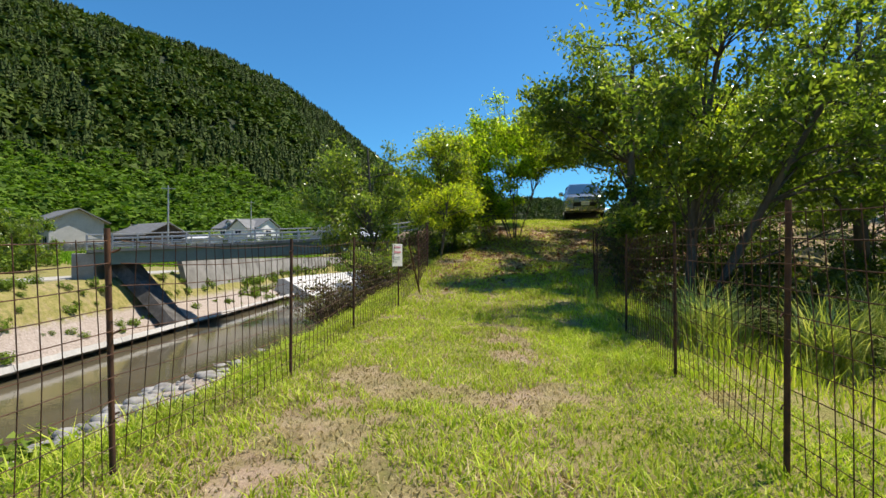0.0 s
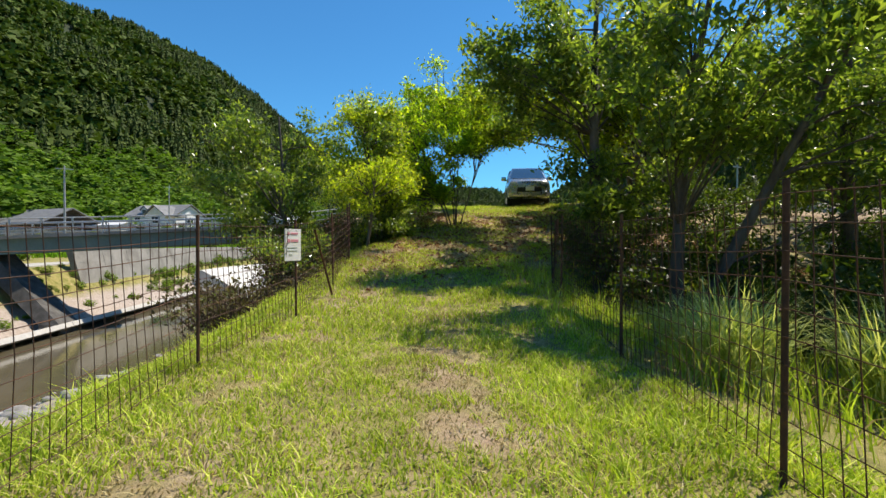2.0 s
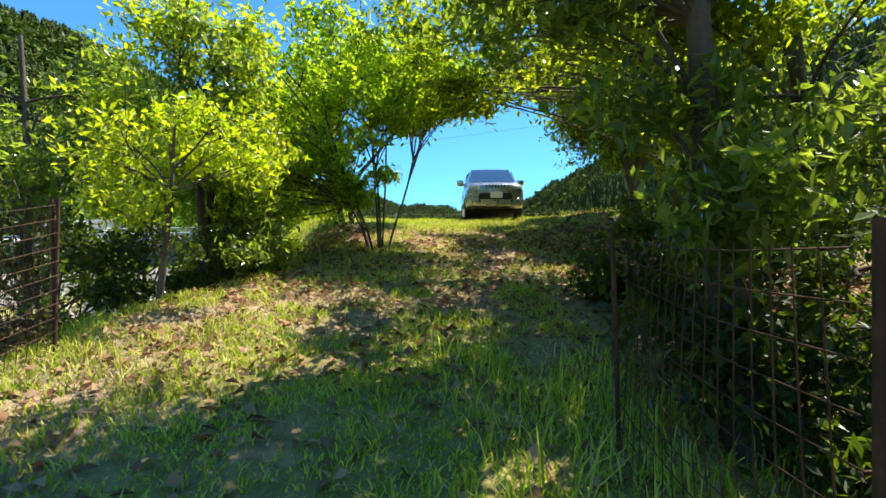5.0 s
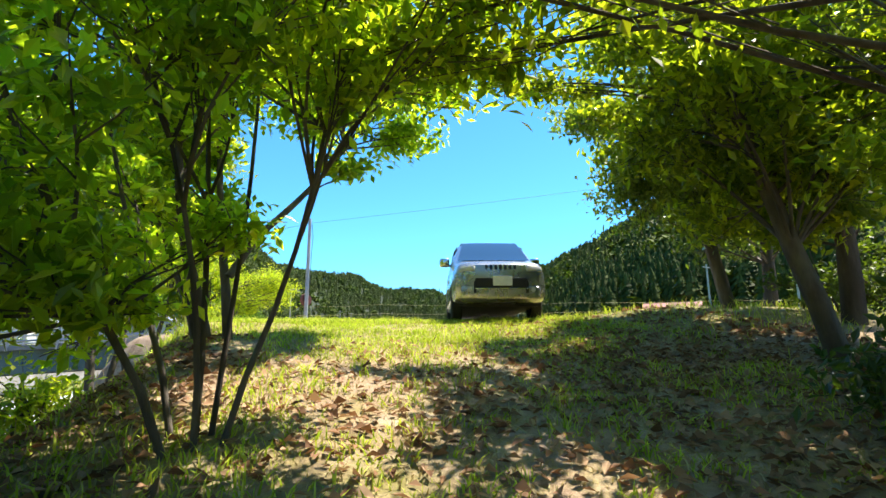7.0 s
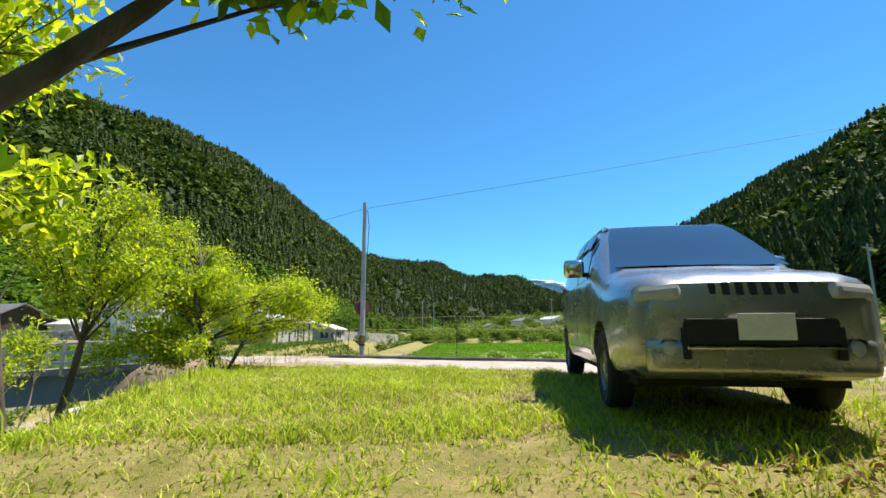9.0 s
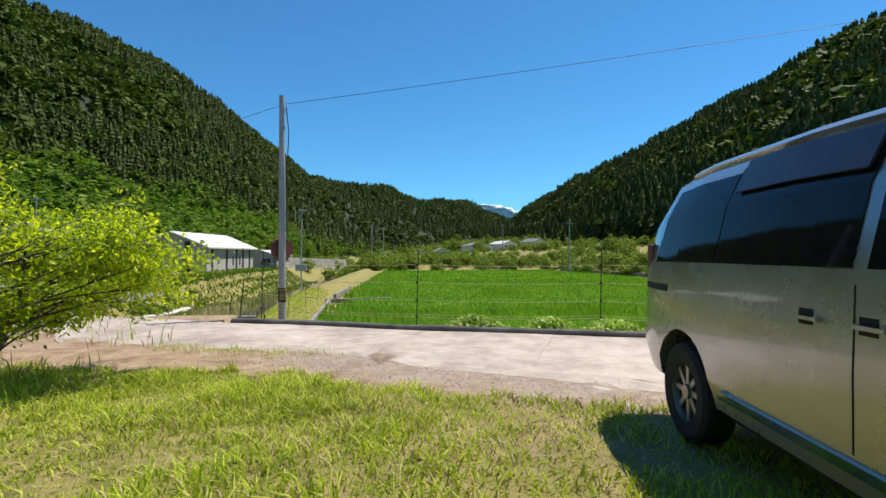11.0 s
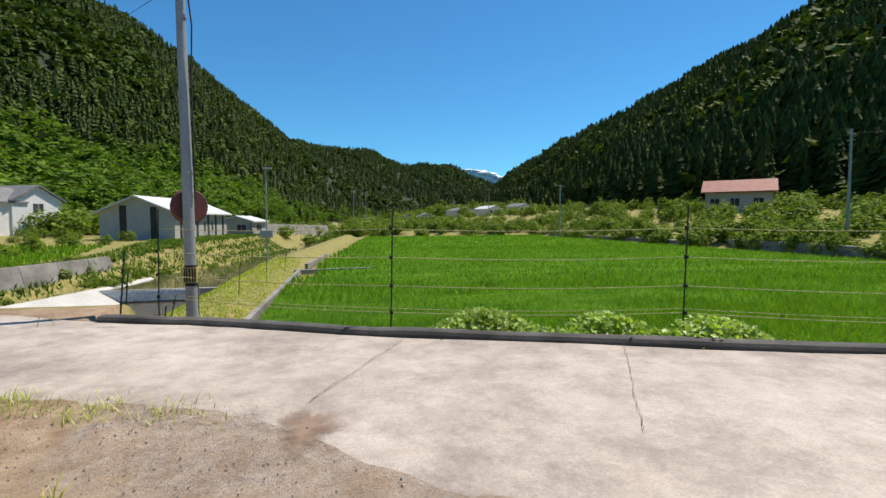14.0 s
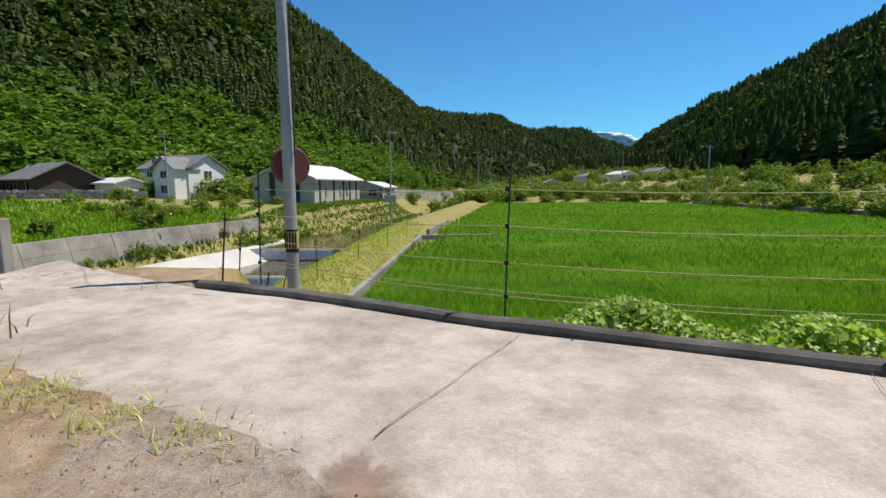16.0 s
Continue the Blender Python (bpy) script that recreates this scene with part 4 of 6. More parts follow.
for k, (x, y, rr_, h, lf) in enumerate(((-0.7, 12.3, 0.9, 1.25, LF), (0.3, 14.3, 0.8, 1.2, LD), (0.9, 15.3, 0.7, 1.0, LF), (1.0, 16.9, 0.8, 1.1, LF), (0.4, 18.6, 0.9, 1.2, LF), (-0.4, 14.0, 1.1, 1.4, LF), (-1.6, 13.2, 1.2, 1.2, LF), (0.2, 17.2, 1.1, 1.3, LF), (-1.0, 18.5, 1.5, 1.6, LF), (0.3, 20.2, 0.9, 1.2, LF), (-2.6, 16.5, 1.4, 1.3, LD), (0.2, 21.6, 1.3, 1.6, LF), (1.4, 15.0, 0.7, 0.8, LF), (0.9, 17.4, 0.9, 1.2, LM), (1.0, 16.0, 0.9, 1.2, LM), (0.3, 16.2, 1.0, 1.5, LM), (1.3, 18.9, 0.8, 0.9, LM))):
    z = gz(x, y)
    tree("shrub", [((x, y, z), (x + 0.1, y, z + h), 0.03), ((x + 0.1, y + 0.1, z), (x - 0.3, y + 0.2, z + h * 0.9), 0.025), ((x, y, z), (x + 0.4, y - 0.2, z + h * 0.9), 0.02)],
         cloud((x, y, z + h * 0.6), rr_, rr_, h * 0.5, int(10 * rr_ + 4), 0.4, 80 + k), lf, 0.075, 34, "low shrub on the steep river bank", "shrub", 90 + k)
tree("maple", [((1.3, 28.6, gz(1.3, 28.6)), (0.8, 28.6, 4.6), 0.05), ((1.4, 28.7, gz(1.4, 28.7)), (1.8, 28.9, 4.0), 0.04), ((1.3, 28.5, gz(1.3, 28.5)), (0.4, 28.2, 4.2), 0.04)],
     cloud((1.1, 29.2, 4.2), 1.9, 1.6, 1.1, 34, 0.46, 30) + cloud((-0.1, 29.0, 5.3), 1.1, 1.2, 0.7, 14, 0.42, 37) + cloud((1.9, 29.6, 3.7), 1.0, 1.0, 0.6, 12, 0.42, 32, 1) + cloud((-0.2, 28.6, 3.6), 1.2, 1.5, 1.3, 18, 0.48, 33, 2) + cloud((0.9, 28.4, 3.1), 0.9, 0.9, 0.5, 9, 0.4, 36, 2), LM, 0.062, 62, "wide maple bush with bright yellow-green leaves", "tree", 26)
tree("maple", [((0.3, 25.3, gz(0.3, 25.3)), (0.9, 25.2, 5.0), 0.06), ((0.3, 25.3, gz(0.3, 25.3)), (-0.6, 25.6, 4.6), 0.05)],
     cloud((0.9, 25.1, 4.5), 1.0, 1.2, 0.9, 13, 0.45, 34) + cloud((-0.8, 25.6, 3.9), 1.2, 1.4, 1.2, 14, 0.5, 35, 1), LM, 0.062, 48, "maple bush with yellow-green leaves on the bank", "tree", 27)

# ---- forest on the hills, joined ----
def conifer(r, whorls=7, arms=6):
    """Drooping sprays in whorls round a stem."""
    vs, fs = [], []
    for k in range(whorls):
        z = 0.10 + 0.86 * k / whorls
        rad = 0.27 * (1 - k / whorls) ** 0.8 + 0.03
        for a in range(arms):
            t = 2 * math.pi * (a + r.uniform(0, 1)) / arms
            q, w = rad * r.uniform(0.7, 1.2), 0.42 + 0.2 * r.uniform()
            o = len(vs)
            vs += [(0, 0, z + 0.16), (q * math.cos(t - w), q * math.sin(t - w), z - 0.03 * r.uniform()), (q * math.cos(t + w), q * math.sin(t + w), z + 0.02 * r.uniform())]
            fs.append((o, o + 1, o + 2))
    return np.array(vs), np.array(fs)


def lump(r, n=76, size=0.185):
    """A ragged crown of small tilted leaf sprays through an uneven dome."""
    e = r.normal(size=(n, 3))
    e /= np.linalg.norm(e, axis=1)[:, None]
    bulge = 1 + 0.22 * np.sin(5 * e[:, 0] + r.uniform(0, 6)) + 0.2 * np.sin(6 * e[:, 1] + r.uniform(0, 6))
    c = e * np.array([0.40, 0.40, 0.46]) * (bulge * r.uniform(0.65, 1.05, n))[:, None] + np.array([0, 0, 0.46])
    d = e + 0.7 * r.normal(size=(n, 3)) + np.array([0, 0, 0.5])
    d /= np.linalg.norm(d, axis=1)[:, None]
    u = np.cross(d, r.normal(size=(n, 3)))
    u /= np.linalg.norm(u, axis=1)[:, None]
    w = np.cross(d, u)
    s = size * r.uniform(0.6, 1.3, (n, 1))
    vs = np.stack([c + u * s, c - 0.5 * u * s + 0.85 * w * s, c - 0.5 * u * s - 0.85 * w * s - d * s * 0.25], 1).reshape(-1, 3)
    return vs, np.arange(3 * n).reshape(-1, 3)


def forest(name, shapes, spots, mats, label, seed):
    r = np.random.default_rng(seed)
    vs, fs, o = [], [], 0
    for (x, y, z, h, wd) in spots:
        v, f = shapes[r.integers(len(shapes))]
        a = r.uniform(0, 6.28)
        c, s = math.cos(a), math.sin(a)
        q = v * np.array([wd, wd, h])
        q = np.column_stack([q[:, 0] * c - q[:, 1] * s + x, q[:, 0] * s + q[:, 1] * c + y, q[:, 2] + z])
        vs.append(q)
        fs.append(f + o)
        o += len(v)
    me = fast_mesh(name, np.concatenate(vs), np.concatenate(fs), [mats])
    return tagged(new(name, me), label, "forest", kind="stuff")


def hill_spots(n, seed, keep, r_lo=0.0, r_hi=1.03, size=(11, 17), broad=0.5, over=3):
    r = np.random.default_rng(seed)
    out = []
    over *= n
    az_ = r.uniform(-62, 70, over)
    foot, ridge = lerp_table(FOOT, az_), lerp_table(RIDGE, az_)
    # even over the area, thinned with distance
    k = r.uniform(0, 1, over) ** 0.8
    d = foot + (ridge * r_hi - foot) * (r_lo + (1 - r_lo) * k)
    x, y = 3 - d * np.sin(np.radians(az_)), 15 + d * np.cos(np.radians(az_))
    mask = keep(az_, k, x, y, r.uniform(0, 1, over))
    x, y, d, az_ = x[mask][:n], y[mask][:n], d[mask][:n], az_[mask][:n]
    z = land(x, y)
    s = 1 + np.clip((d - 500) / 900, 0, 1) * 0.6
    h = r.uniform(*size, len(x)) * s
    for q in zip(x, y, z - 0.5, h, h * r.uniform(0.75, 1.15, len(x)) * broad * 2):
        out.append(q)
    return out


r_ = np.random.default_rng(5)
lumps = [lump(r_) for _ in range(6)]
cones = [conifer(r_) for _ in range(6)]
patchy = lambda x, y: np_noise(x, y, 70, 21) + 0.5 * np_noise(x, y, 25, 22)
forest("conifer_forest", cones, hill_spots(15000, 1, lambda a, k, x, y, u: ~((k < 0.28) & (a < -15)) & (patchy(x, y) > -0.2) & ((k > 0.06 + 0.12 * (a > 6)) | (a < -18)), size=(8, 13), broad=0.40), M["conifer"], "dark cedar forest covering the hillsides", 2)
forest("broadleaf_forest", lumps, hill_spots(5200, 3, lambda a, k, x, y, u: ~((k < 0.17) & (a > 6)) & ~((k < 0.28) & (a < -15) & (u > 0.12)) & ((patchy(x, y) < 0.05) | ((k < 0.10) & (a < 6)) | (u < 0.2)), size=(5, 10), broad=0.62), M["broadleaf"], "bright broadleaf woods at the foot of the hills", 4)

fine_cones = [conifer(r_, 13, 9) for _ in range(5)]
forest("near_cedars", fine_cones, hill_spots(1500, 11, lambda a, k, x, y, u: (k < 0.30) & (a < -15), size=(8, 14), broad=0.42, over=20), M["conifer"], "dark cedar forest above the field terraces", 12)
fine_lumps = [lump(r_, 430, 0.062) for _ in range(6)]
forest("foot_woods", fine_lumps, hill_spots(820, 6, lambda a, k, x, y, u: (k < 0.13 + 0.08 * (a > 6)) & (a > -6), size=(6, 10), broad=0.85, over=60), M["broadleaf_low"], "bright green broadleaf woods at the foot of the hill", 7)


def scrub(n, seed, region, size):
    r = np.random.default_rng(seed)
    x0, x1, y0, y1 = region
    x, y = r.uniform(x0, x1, n), r.uniform(y0, y1, n)
    z = land(x, y)
    h = r.uniform(*size, n)
    return list(zip(x, y, z - 0.1, h, h * r.uniform(1.0, 1.8, n)))


spots = scrub(170, 1, (43, 60, 42, 112), (1.0, 2.6)) + scrub(110, 2, (58, 100, 45, 130), (1.5, 3.5)) + scrub(170, 3, (4, 62, 112, 128), (1.2, 2.6)) + scrub(170, 14, (0, 130, 130, 250), (1.5, 3.5)) + scrub(120, 15, (10, 170, 250, 420), (4.0, 9.0)) + scrub(90, 4, (-70, -34, 112, 150), (2.0, 5.0)) + scrub(60, 5, (-20, 40, 130, 230), (2.0, 4.0)) + scrub(26, 6, (-40, -22, 84, 112), (0.8, 1.8)) + scrub(40, 8, (-58, -26, 30, 95), (0.8, 2.0)) + scrub(260, 9, (-20.6, -16.6, 4, 84), (0.2, 0.65)) + scrub(60, 10, (41.2, 44.5, 40, 110), (1.0, 2.2)) + scrub(170, 12, (-18.6, -12.5, 46, 80), (0.25, 1.0)) + scrub(110, 13, (-19, -6, 78, 124), (0.25, 0.8)) + scrub(24, 11, (-6, -1.5, 2, 13), (0.3, 0.8))
forest("field_scrub", fine_lumps, spots, M["scrub"], "hedges and scrub round the fields", 8)
for k, (x, y, h) in enumerate(((-20.6, 68.5, 3.4), (-29, 78, 4.2), (-24.5, 62, 1.6), (-27, 88, 1.8), (-33, 40, 5.0), (-40, 46, 5.5), (-30, 30, 3.5))):
    z = gz(x, y)
    tree("garden_tree", [((x, y, z), (x, y, z + h * 0.8), 0.08)], cloud((x, y, z + h * 0.55), h * 0.55, h * 0.55, h * 0.45, 16, h * 0.16, 300 + k), LF, 0.22, 16, "rounded leafy tree by the far houses", "tree", 310 + k)

# ---- rice ----
def blades(x, y, z, h, width, r, lean=0.25):
    n = len(x)
    a = r.uniform(0, 2 * math.pi, n)
    dx, dy = np.cos(a) * width / 2, np.sin(a) * width / 2
    lx, ly = r.normal(0, lean, n) * h, r.normal(0, lean, n) * h
    p0, p1 = np.column_stack([x - dx, y - dy, z]), np.column_stack([x + dx, y + dy, z])
    m0 = np.column_stack([x - dx * 0.8 + lx * 0.3, y - dy * 0.8 + ly * 0.3, z + h * 0.6])
    m1 = np.column_stack([x + dx * 0.8 + lx * 0.3, y + dy * 0.8 + ly * 0.3, z + h * 0.6])
    tip = np.column_stack([x + lx, y + ly, z + h])
    v = np.stack([p0, p1, m1, m0, tip], 1).reshape(-1, 3)
    k = np.arange(n)[:, None] * 5
    return v, np.concatenate([k + np.array([[0, 1, 2]]), k + np.array([[0, 2, 3]]), k + np.array([[3, 2, 4]])])


def in_field(x, y):
    left = 3.3 + 0.015 * (y - 34) + np.where(y < 52, 0, 0.8) + bend(y)
    return (x > left) & (x < 41 + 0.6 * np_noise(x, y, 6, 31)) & (y > kerb_y(x) + 0.9) & (y < 111)


r_ = np.random.default_rng(9)
vs = []
for n_, y0, y1, hh, ww in ((60000, 30, 40, 0.40, 0.018), (60000, 28, 48, 0.42, 0.026), (30000, 44, 75, 0.42, 0.06), (16000, 70, 111, 0.42, 0.12)):
    x, y = r_.uniform(3, 22 if ww < 0.02 else 42, n_), r_.uniform(y0, y1, n_)
    x = np.round(x / 0.3) * 0.3 + r_.normal(0, 0.05, n_)
    ok = in_field(x, y)
    x, y = x[ok], y[ok]
    vs.append(blades(x, y, np.full(len(x), 0.93), hh * r_.uniform(0.75, 1.15, len(x)) * (1 + 0.12 * np_noise(x, y, 4, 33)), ww, r_, 0.3))
v, f = joined(vs)
tagged(new("rice", fast_mesh("rice", v, f, [M["rice"]])), "dense bright green young rice in rows", "rice", kind="stuff")
xs, ys = np.arange(3.5, 41, 0.75), np.arange(20, 111, 0.75)
Xf, Yf = np.meshgrid(xs, ys)
okc = in_field(Xf, Yf)
Zf = 1.16 + 0.05 * np_noise(Xf, Yf, 2.0, 34)
i, j = np.meshgrid(np.arange(len(ys) - 1), np.arange(len(xs) - 1), indexing="ij")
keep = okc[:-1, :-1] & okc[1:, :-1] & okc[:-1, 1:] & okc[1:, 1:]
q = np.stack([i * len(xs) + j, i * len(xs) + j + 1, (i + 1) * len(xs) + j + 1, (i + 1) * len(xs) + j], -1)[keep]
M["rice_mass"] = surface("rice_mass", ((0.05, 0.14, 0.008), (0.09, 0.22, 0.012), (0.17, 0.31, 0.025)), 0.25, 1.0, fine=7, bumps=1.0, dist=0.15, stretch=(1, 2.5, 1), spec=0.05)
tagged(new("rice_stand", fast_mesh("rice_stand", np.stack([Xf, Yf, Zf], -1).reshape(-1, 3), q, [M["rice_mass"]], True)), "closed stand of green rice", "rice", kind="stuff")

r_ = np.random.default_rng(19)
x, y = r_.uniform(-62, -21.5, 16000), r_.uniform(50, 92, 16000)
v, f = blades(x, y, land(x, y) - 0.02, 0.6 * r_.uniform(0.7, 1.2, 16000), 0.15, r_, 0.3)
tagged(new("west_rice", fast_mesh("west_rice", v, f, [M["rice"]])), "green rice plot across the river", "rice", kind="stuff")

# ---- weeds on the far bank ----
r_ = np.random.default_rng(29)
x, y = r_.uniform(-22, -9, 16000), r_.uniform(46, 128, 16000)
x = x + bend(y)
z = land(x, y)
ok = (z > -1.9) & (np_noise(x, y, 3.0, 51) > -0.45)
x, y, z = x[ok], y[ok], z[ok]
v, f = blades(x, y, z - 0.03, 0.4 * r_.uniform(0.5, 1.4, len(x)), 0.14, r_, 0.5)
tagged(new("bank_weeds", fast_mesh("bank_weeds", v, f, [M["broadleaf_low"]])), "rough green weeds covering the far bank", "weeds", kind="stuff")

# ---- grass ----
r_ = np.random.default_rng(10)
vg, vd = [], []
for n_, x0, x1, y0, y1, hh, ww, lean in ((70000, -1.3, 3.2, 0.9, 7, 0.060, 0.010, 0.65), (52000, -0.8, 5, 7, 14, 0.07, 0.013, 0.55), (44000, 1.2, 9, 13.5, 23, 0.07, 0.014, 0.6), (60000, 0.8, 8, 22.5, 30.5, 0.085, 0.013, 0.7), (9000, 2.4, 5.0, 27.4, 29.9, 0.10, 0.012, 0.6), (16000, 0.5, 3.4, 36, 62, 0.08, 0.022, 0.5), (14000, -4.2, -1.1, 0, 12, 0.12, 0.012, 0.5), (3500, -4.5, 2.2, 16, 34, 0.25, 0.016, 0.35), (9000, 3.2, 8.5, 0, 12, 0.28, 0.012, 0.4), (6000, 7, 14, 13, 25, 0.12, 0.012, 0.4)):
    x, y = r_.uniform(x0, x1, n_), r_.uniform(y0, y1, n_)
    tuft = np_noise(x, y, 0.35, 41) + 0.8 * np_noise(x, y, 1.1, 42)
    soil = cover_soil(x, y)
    ok = (tuft > -0.9 + 2.4 * (soil - 0.25) - 0.7 * (y > 26)) & ~((y > 33.6) & (x > 3.2)) & (land(x, y) > -3.3)
    off = (y < 31.5) & (y > lerp_table(GRASS_EDGE, x) - 0.15 + 0.3 * tuft)
    ok &= ~off
    stubble = ~ok & ~off & (land(x, y) > -1.0) & (y < 30.5) & (r_.uniform(size=n_) < 0.45)
    xs_, ys_ = x[stubble], y[stubble]
    vd.append(blades(xs_, ys_, land(xs_, ys_) - 0.005, hh * r_.uniform(0.25, 0.7, len(xs_)), ww, r_, lean * 1.5))
    x, y, tuft, soil = x[ok], y[ok], tuft[ok], soil[ok]
    h = hh * r_.uniform(0.4, 1.3, len(x)) * np.clip(1.0 + 0.8 * tuft, 0.35, 2.3)
    dry = r_.uniform(size=len(x)) < np.clip(0.15 + 0.9 * (soil - 0.3) + 0.2 * np_noise(x, y, 0.8, 44) - 0.1 * (y > 33), 0.04, 0.7)
    z = land(x, y) - 0.01
    vg.append(blades(x[~dry], y[~dry], z[~dry], h[~dry], ww, r_, lean))
    vd.append(blades(x[dry], y[dry], z[dry], h[dry] * 0.8, ww, r_, lean * 1.3))
v, f = joined(vg)
tagged(new("grass", fast_mesh("grass", v, f, [M["grass"]])), "short mown green grass with clover tufts", "grass", kind="stuff")
v, f = joined(vd)
tagged(new("dry_grass", fast_mesh("dry_grass", v, f, [M["grass_dry"]])), "dry straw-coloured grass in worn patches", "grass", kind="stuff")


def arching(name, x, y, n, length, seed, label, mat, width=0.016, spread=0.9):
    """A clump of long arching blades."""
    r = np.random.default_rng(seed)
    z = gz(x, y)
    a = r.uniform(0, 2 * math.pi, n)
    L = length * r.uniform(0.6, 1.1, n)
    t = np.linspace(0, 1, 7)
    out = spread * r.uniform(0.25, 1.0, n)
    bx, by = x + r.normal(0, 0.13, n), y + r.normal(0, 0.13, n)
    hor = (out * L)[:, None] * t ** 1.6
    ver = L[:, None] * (t - (0.55 * out)[:, None] * t ** 2.6)
    px_, py_ = bx[:, None] + np.cos(a)[:, None] * hor, by[:, None] + np.sin(a)[:, None] * hor
    c = np.stack([px_, py_, z - 0.03 + ver], -1)
    w = (width * (1 - t ** 2 * 0.9))[None, :, None] * np.stack([-np.sin(a), np.cos(a), 0 * a], -1)[:, None, :]
    v = np.concatenate([c - w / 2, c + w / 2], 1).reshape(-1, 3)
    k = np.arange(n)[:, None, None] * 14
    s = np.arange(6)[None, :, None]
    f = (k + np.concatenate([s, s + 7, s + 8, s + 1], -1)).reshape(-1, 4)
    ob = thing(name, label, "grass clump")
    tagged(part("tuft", fast_mesh("tuft", v, f, [mat]), None, ob), kind="stuff")
    return ob


for k, (x, y, n_, L) in enumerate(((3.0, 31.0, 60, 0.16), (3.35, 30.88, 70, 0.18), (3.6, 30.78, 40, 0.13), (4.0, 30.66, 70, 0.18), (4.45, 30.48, 60, 0.14), (4.85, 30.33, 30, 0.12), (2.6, 31.2, 60, 0.2), (2.2, 31.3, 50, 0.2))):
    arching("grass_tuft", x, y, n_, L, 450 + k, "small grass tuft along the lane's edge", M["pampas"], 0.008, 1.0)
for k, (x, y, n_, L) in enumerate(((3.9, 5.9, 420, 1.15), (4.5, 6.7, 300, 1.1), (5.4, 5.9, 340, 1.3), (6.4, 6.4, 340, 1.4), (5.6, 4.6, 260, 1.0), (4.4, 7.4, 180, 0.9), (6.9, 5.3, 260, 1.2))):
    arching("pampas_grass", x, y, n_, L, 400 + k, "arching pampas grass clump beyond the fence", M["pampas"])


def vine_patch(x, y, sx, sy, n, seed):
    r = np.random.default_rng(seed)
    px_, py_ = x + r.normal(0, sx, n), y + r.normal(0, sy, n)
    d = np.exp(-((px_ - x) / (1.6 * sx)) ** 2)
    P = np.column_stack([px_, py_, 2.43 + 0.36 * d * r.uniform(0.3, 1.0, n) - 0.5 * np.clip(py_ - y - 0.2, 0, 2)])
    nrm = r.normal(size=P.shape) * 0.45 + np.array([0, -0.3, 1.0])
    nrm /= np.linalg.norm(nrm, axis=1)[:, None]
    v, f = leaf_arrays(P, nrm, 0.07, r, slim=0.8)
    ob = thing("vine", "sprawling broad-leaved vine behind the kerb", "vine")
    part("leaves", fast_mesh("leaves", v, f, [M["leaf_vine"]]), None, ob)
    part("stem", tubes("stem", [(bent((x - 1.5 * sx, y, 2.2), (x + 1.5 * sx, y, 2.45), r, 0.05, 8), 0.012), (bent((x - sx, y + 0.3, 2.0), (x + sx, y - 0.1, 2.5), r, 0.05, 8), 0.010)], M["bark"]), None, ob)


M["leaf_vine"] = foliage("vine_leaves", (0.17, 0.27, 0.03), (0.28, 0.40, 0.06), (0.42, 0.53, 0.14), (1.6, 1.7, 0.7), 0.5, 0.3)
vine_patch(7.4, 32.55, 0.42, 0.16, 1900, 1)
vine_patch(8.7, 31.95, 0.42, 0.14, 1600, 2)
vine_patch(9.75, 31.5, 0.4, 0.14, 1400, 3)

# ---- leaf litter under the trees, dead brush on the bank ----
M["litter"] = foliage("dead_leaves", (0.13, 0.07, 0.04), (0.30, 0.17, 0.095), (0.46, 0.32, 0.20), (1.3, 1.1, 0.8), 0.7, 0.15)
r_ = np.random.default_rng(77)
n_ = 40000
x, y = r_.uniform(0.5, 10.5, n_), r_.uniform(8.0, 22.0, n_)
dens = step(9, 12.5, y) * step(20.5, 17.5, y) * (0.45 + 0.55 * step(4.5, 7, x)) + 0.35 * step(17, 19, y) * step(5.8, 7.5, x) + 0.8 * step(3.6, 2.6, x) * step(14, 16, y) * step(21, 19.5, y)
ok = r_.uniform(size=n_) < np.clip(dens * (0.75 + 0.5 * np_noise(x, y, 0.6, 71)), 0, 1)
x, y = x[ok], y[ok]
a_ = r_.uniform(0, 6.283, len(x))
L_ = 0.045 * r_.uniform(0.6, 1.4, len(x))
u_ = np.column_stack([np.cos(a_) * L_, np.sin(a_) * L_, r_.normal(0, 0.2, len(x)) * L_])
w_ = np.column_stack([-np.sin(a_) * L_ * 0.5, np.cos(a_) * L_ * 0.5, r_.normal(0, 0.3, len(x)) * L_])
P = np.column_stack([x, y, land(x, y) + r_.uniform(0.010, 0.035, len(x))])
curl = np.column_stack([0 * x, 0 * x, 0.35 * L_])
v = np.stack([P - u_, P + w_ + curl, P + u_, P - w_ + curl], 1).reshape(-1, 3)
k_ = np.arange(len(x))[:, None] * 4
f = np.concatenate([k_ + np.array([[0, 2, 1]]), k_ + np.array([[0, 3, 2]])])
tagged(new("leaf_litter", fast_mesh("leaf_litter", v, f, [M["litter"]])), "brown dead leaves strewn under the trees", "leaf litter", kind="stuff")
M["withered"] = foliage("withered_leaves", (0.05, 0.045, 0.02), (0.11, 0.10, 0.04), (0.22, 0.20, 0.08), (1.5, 1.4, 0.7), 0.6, 0.25)
M["dead_wood"] = surface("dead_brush_stems", ((0.05, 0.035, 0.025), (0.11, 0.075, 0.05), (0.2, 0.15, 0.11)), 4.0, 0.9, bumps=0.3)


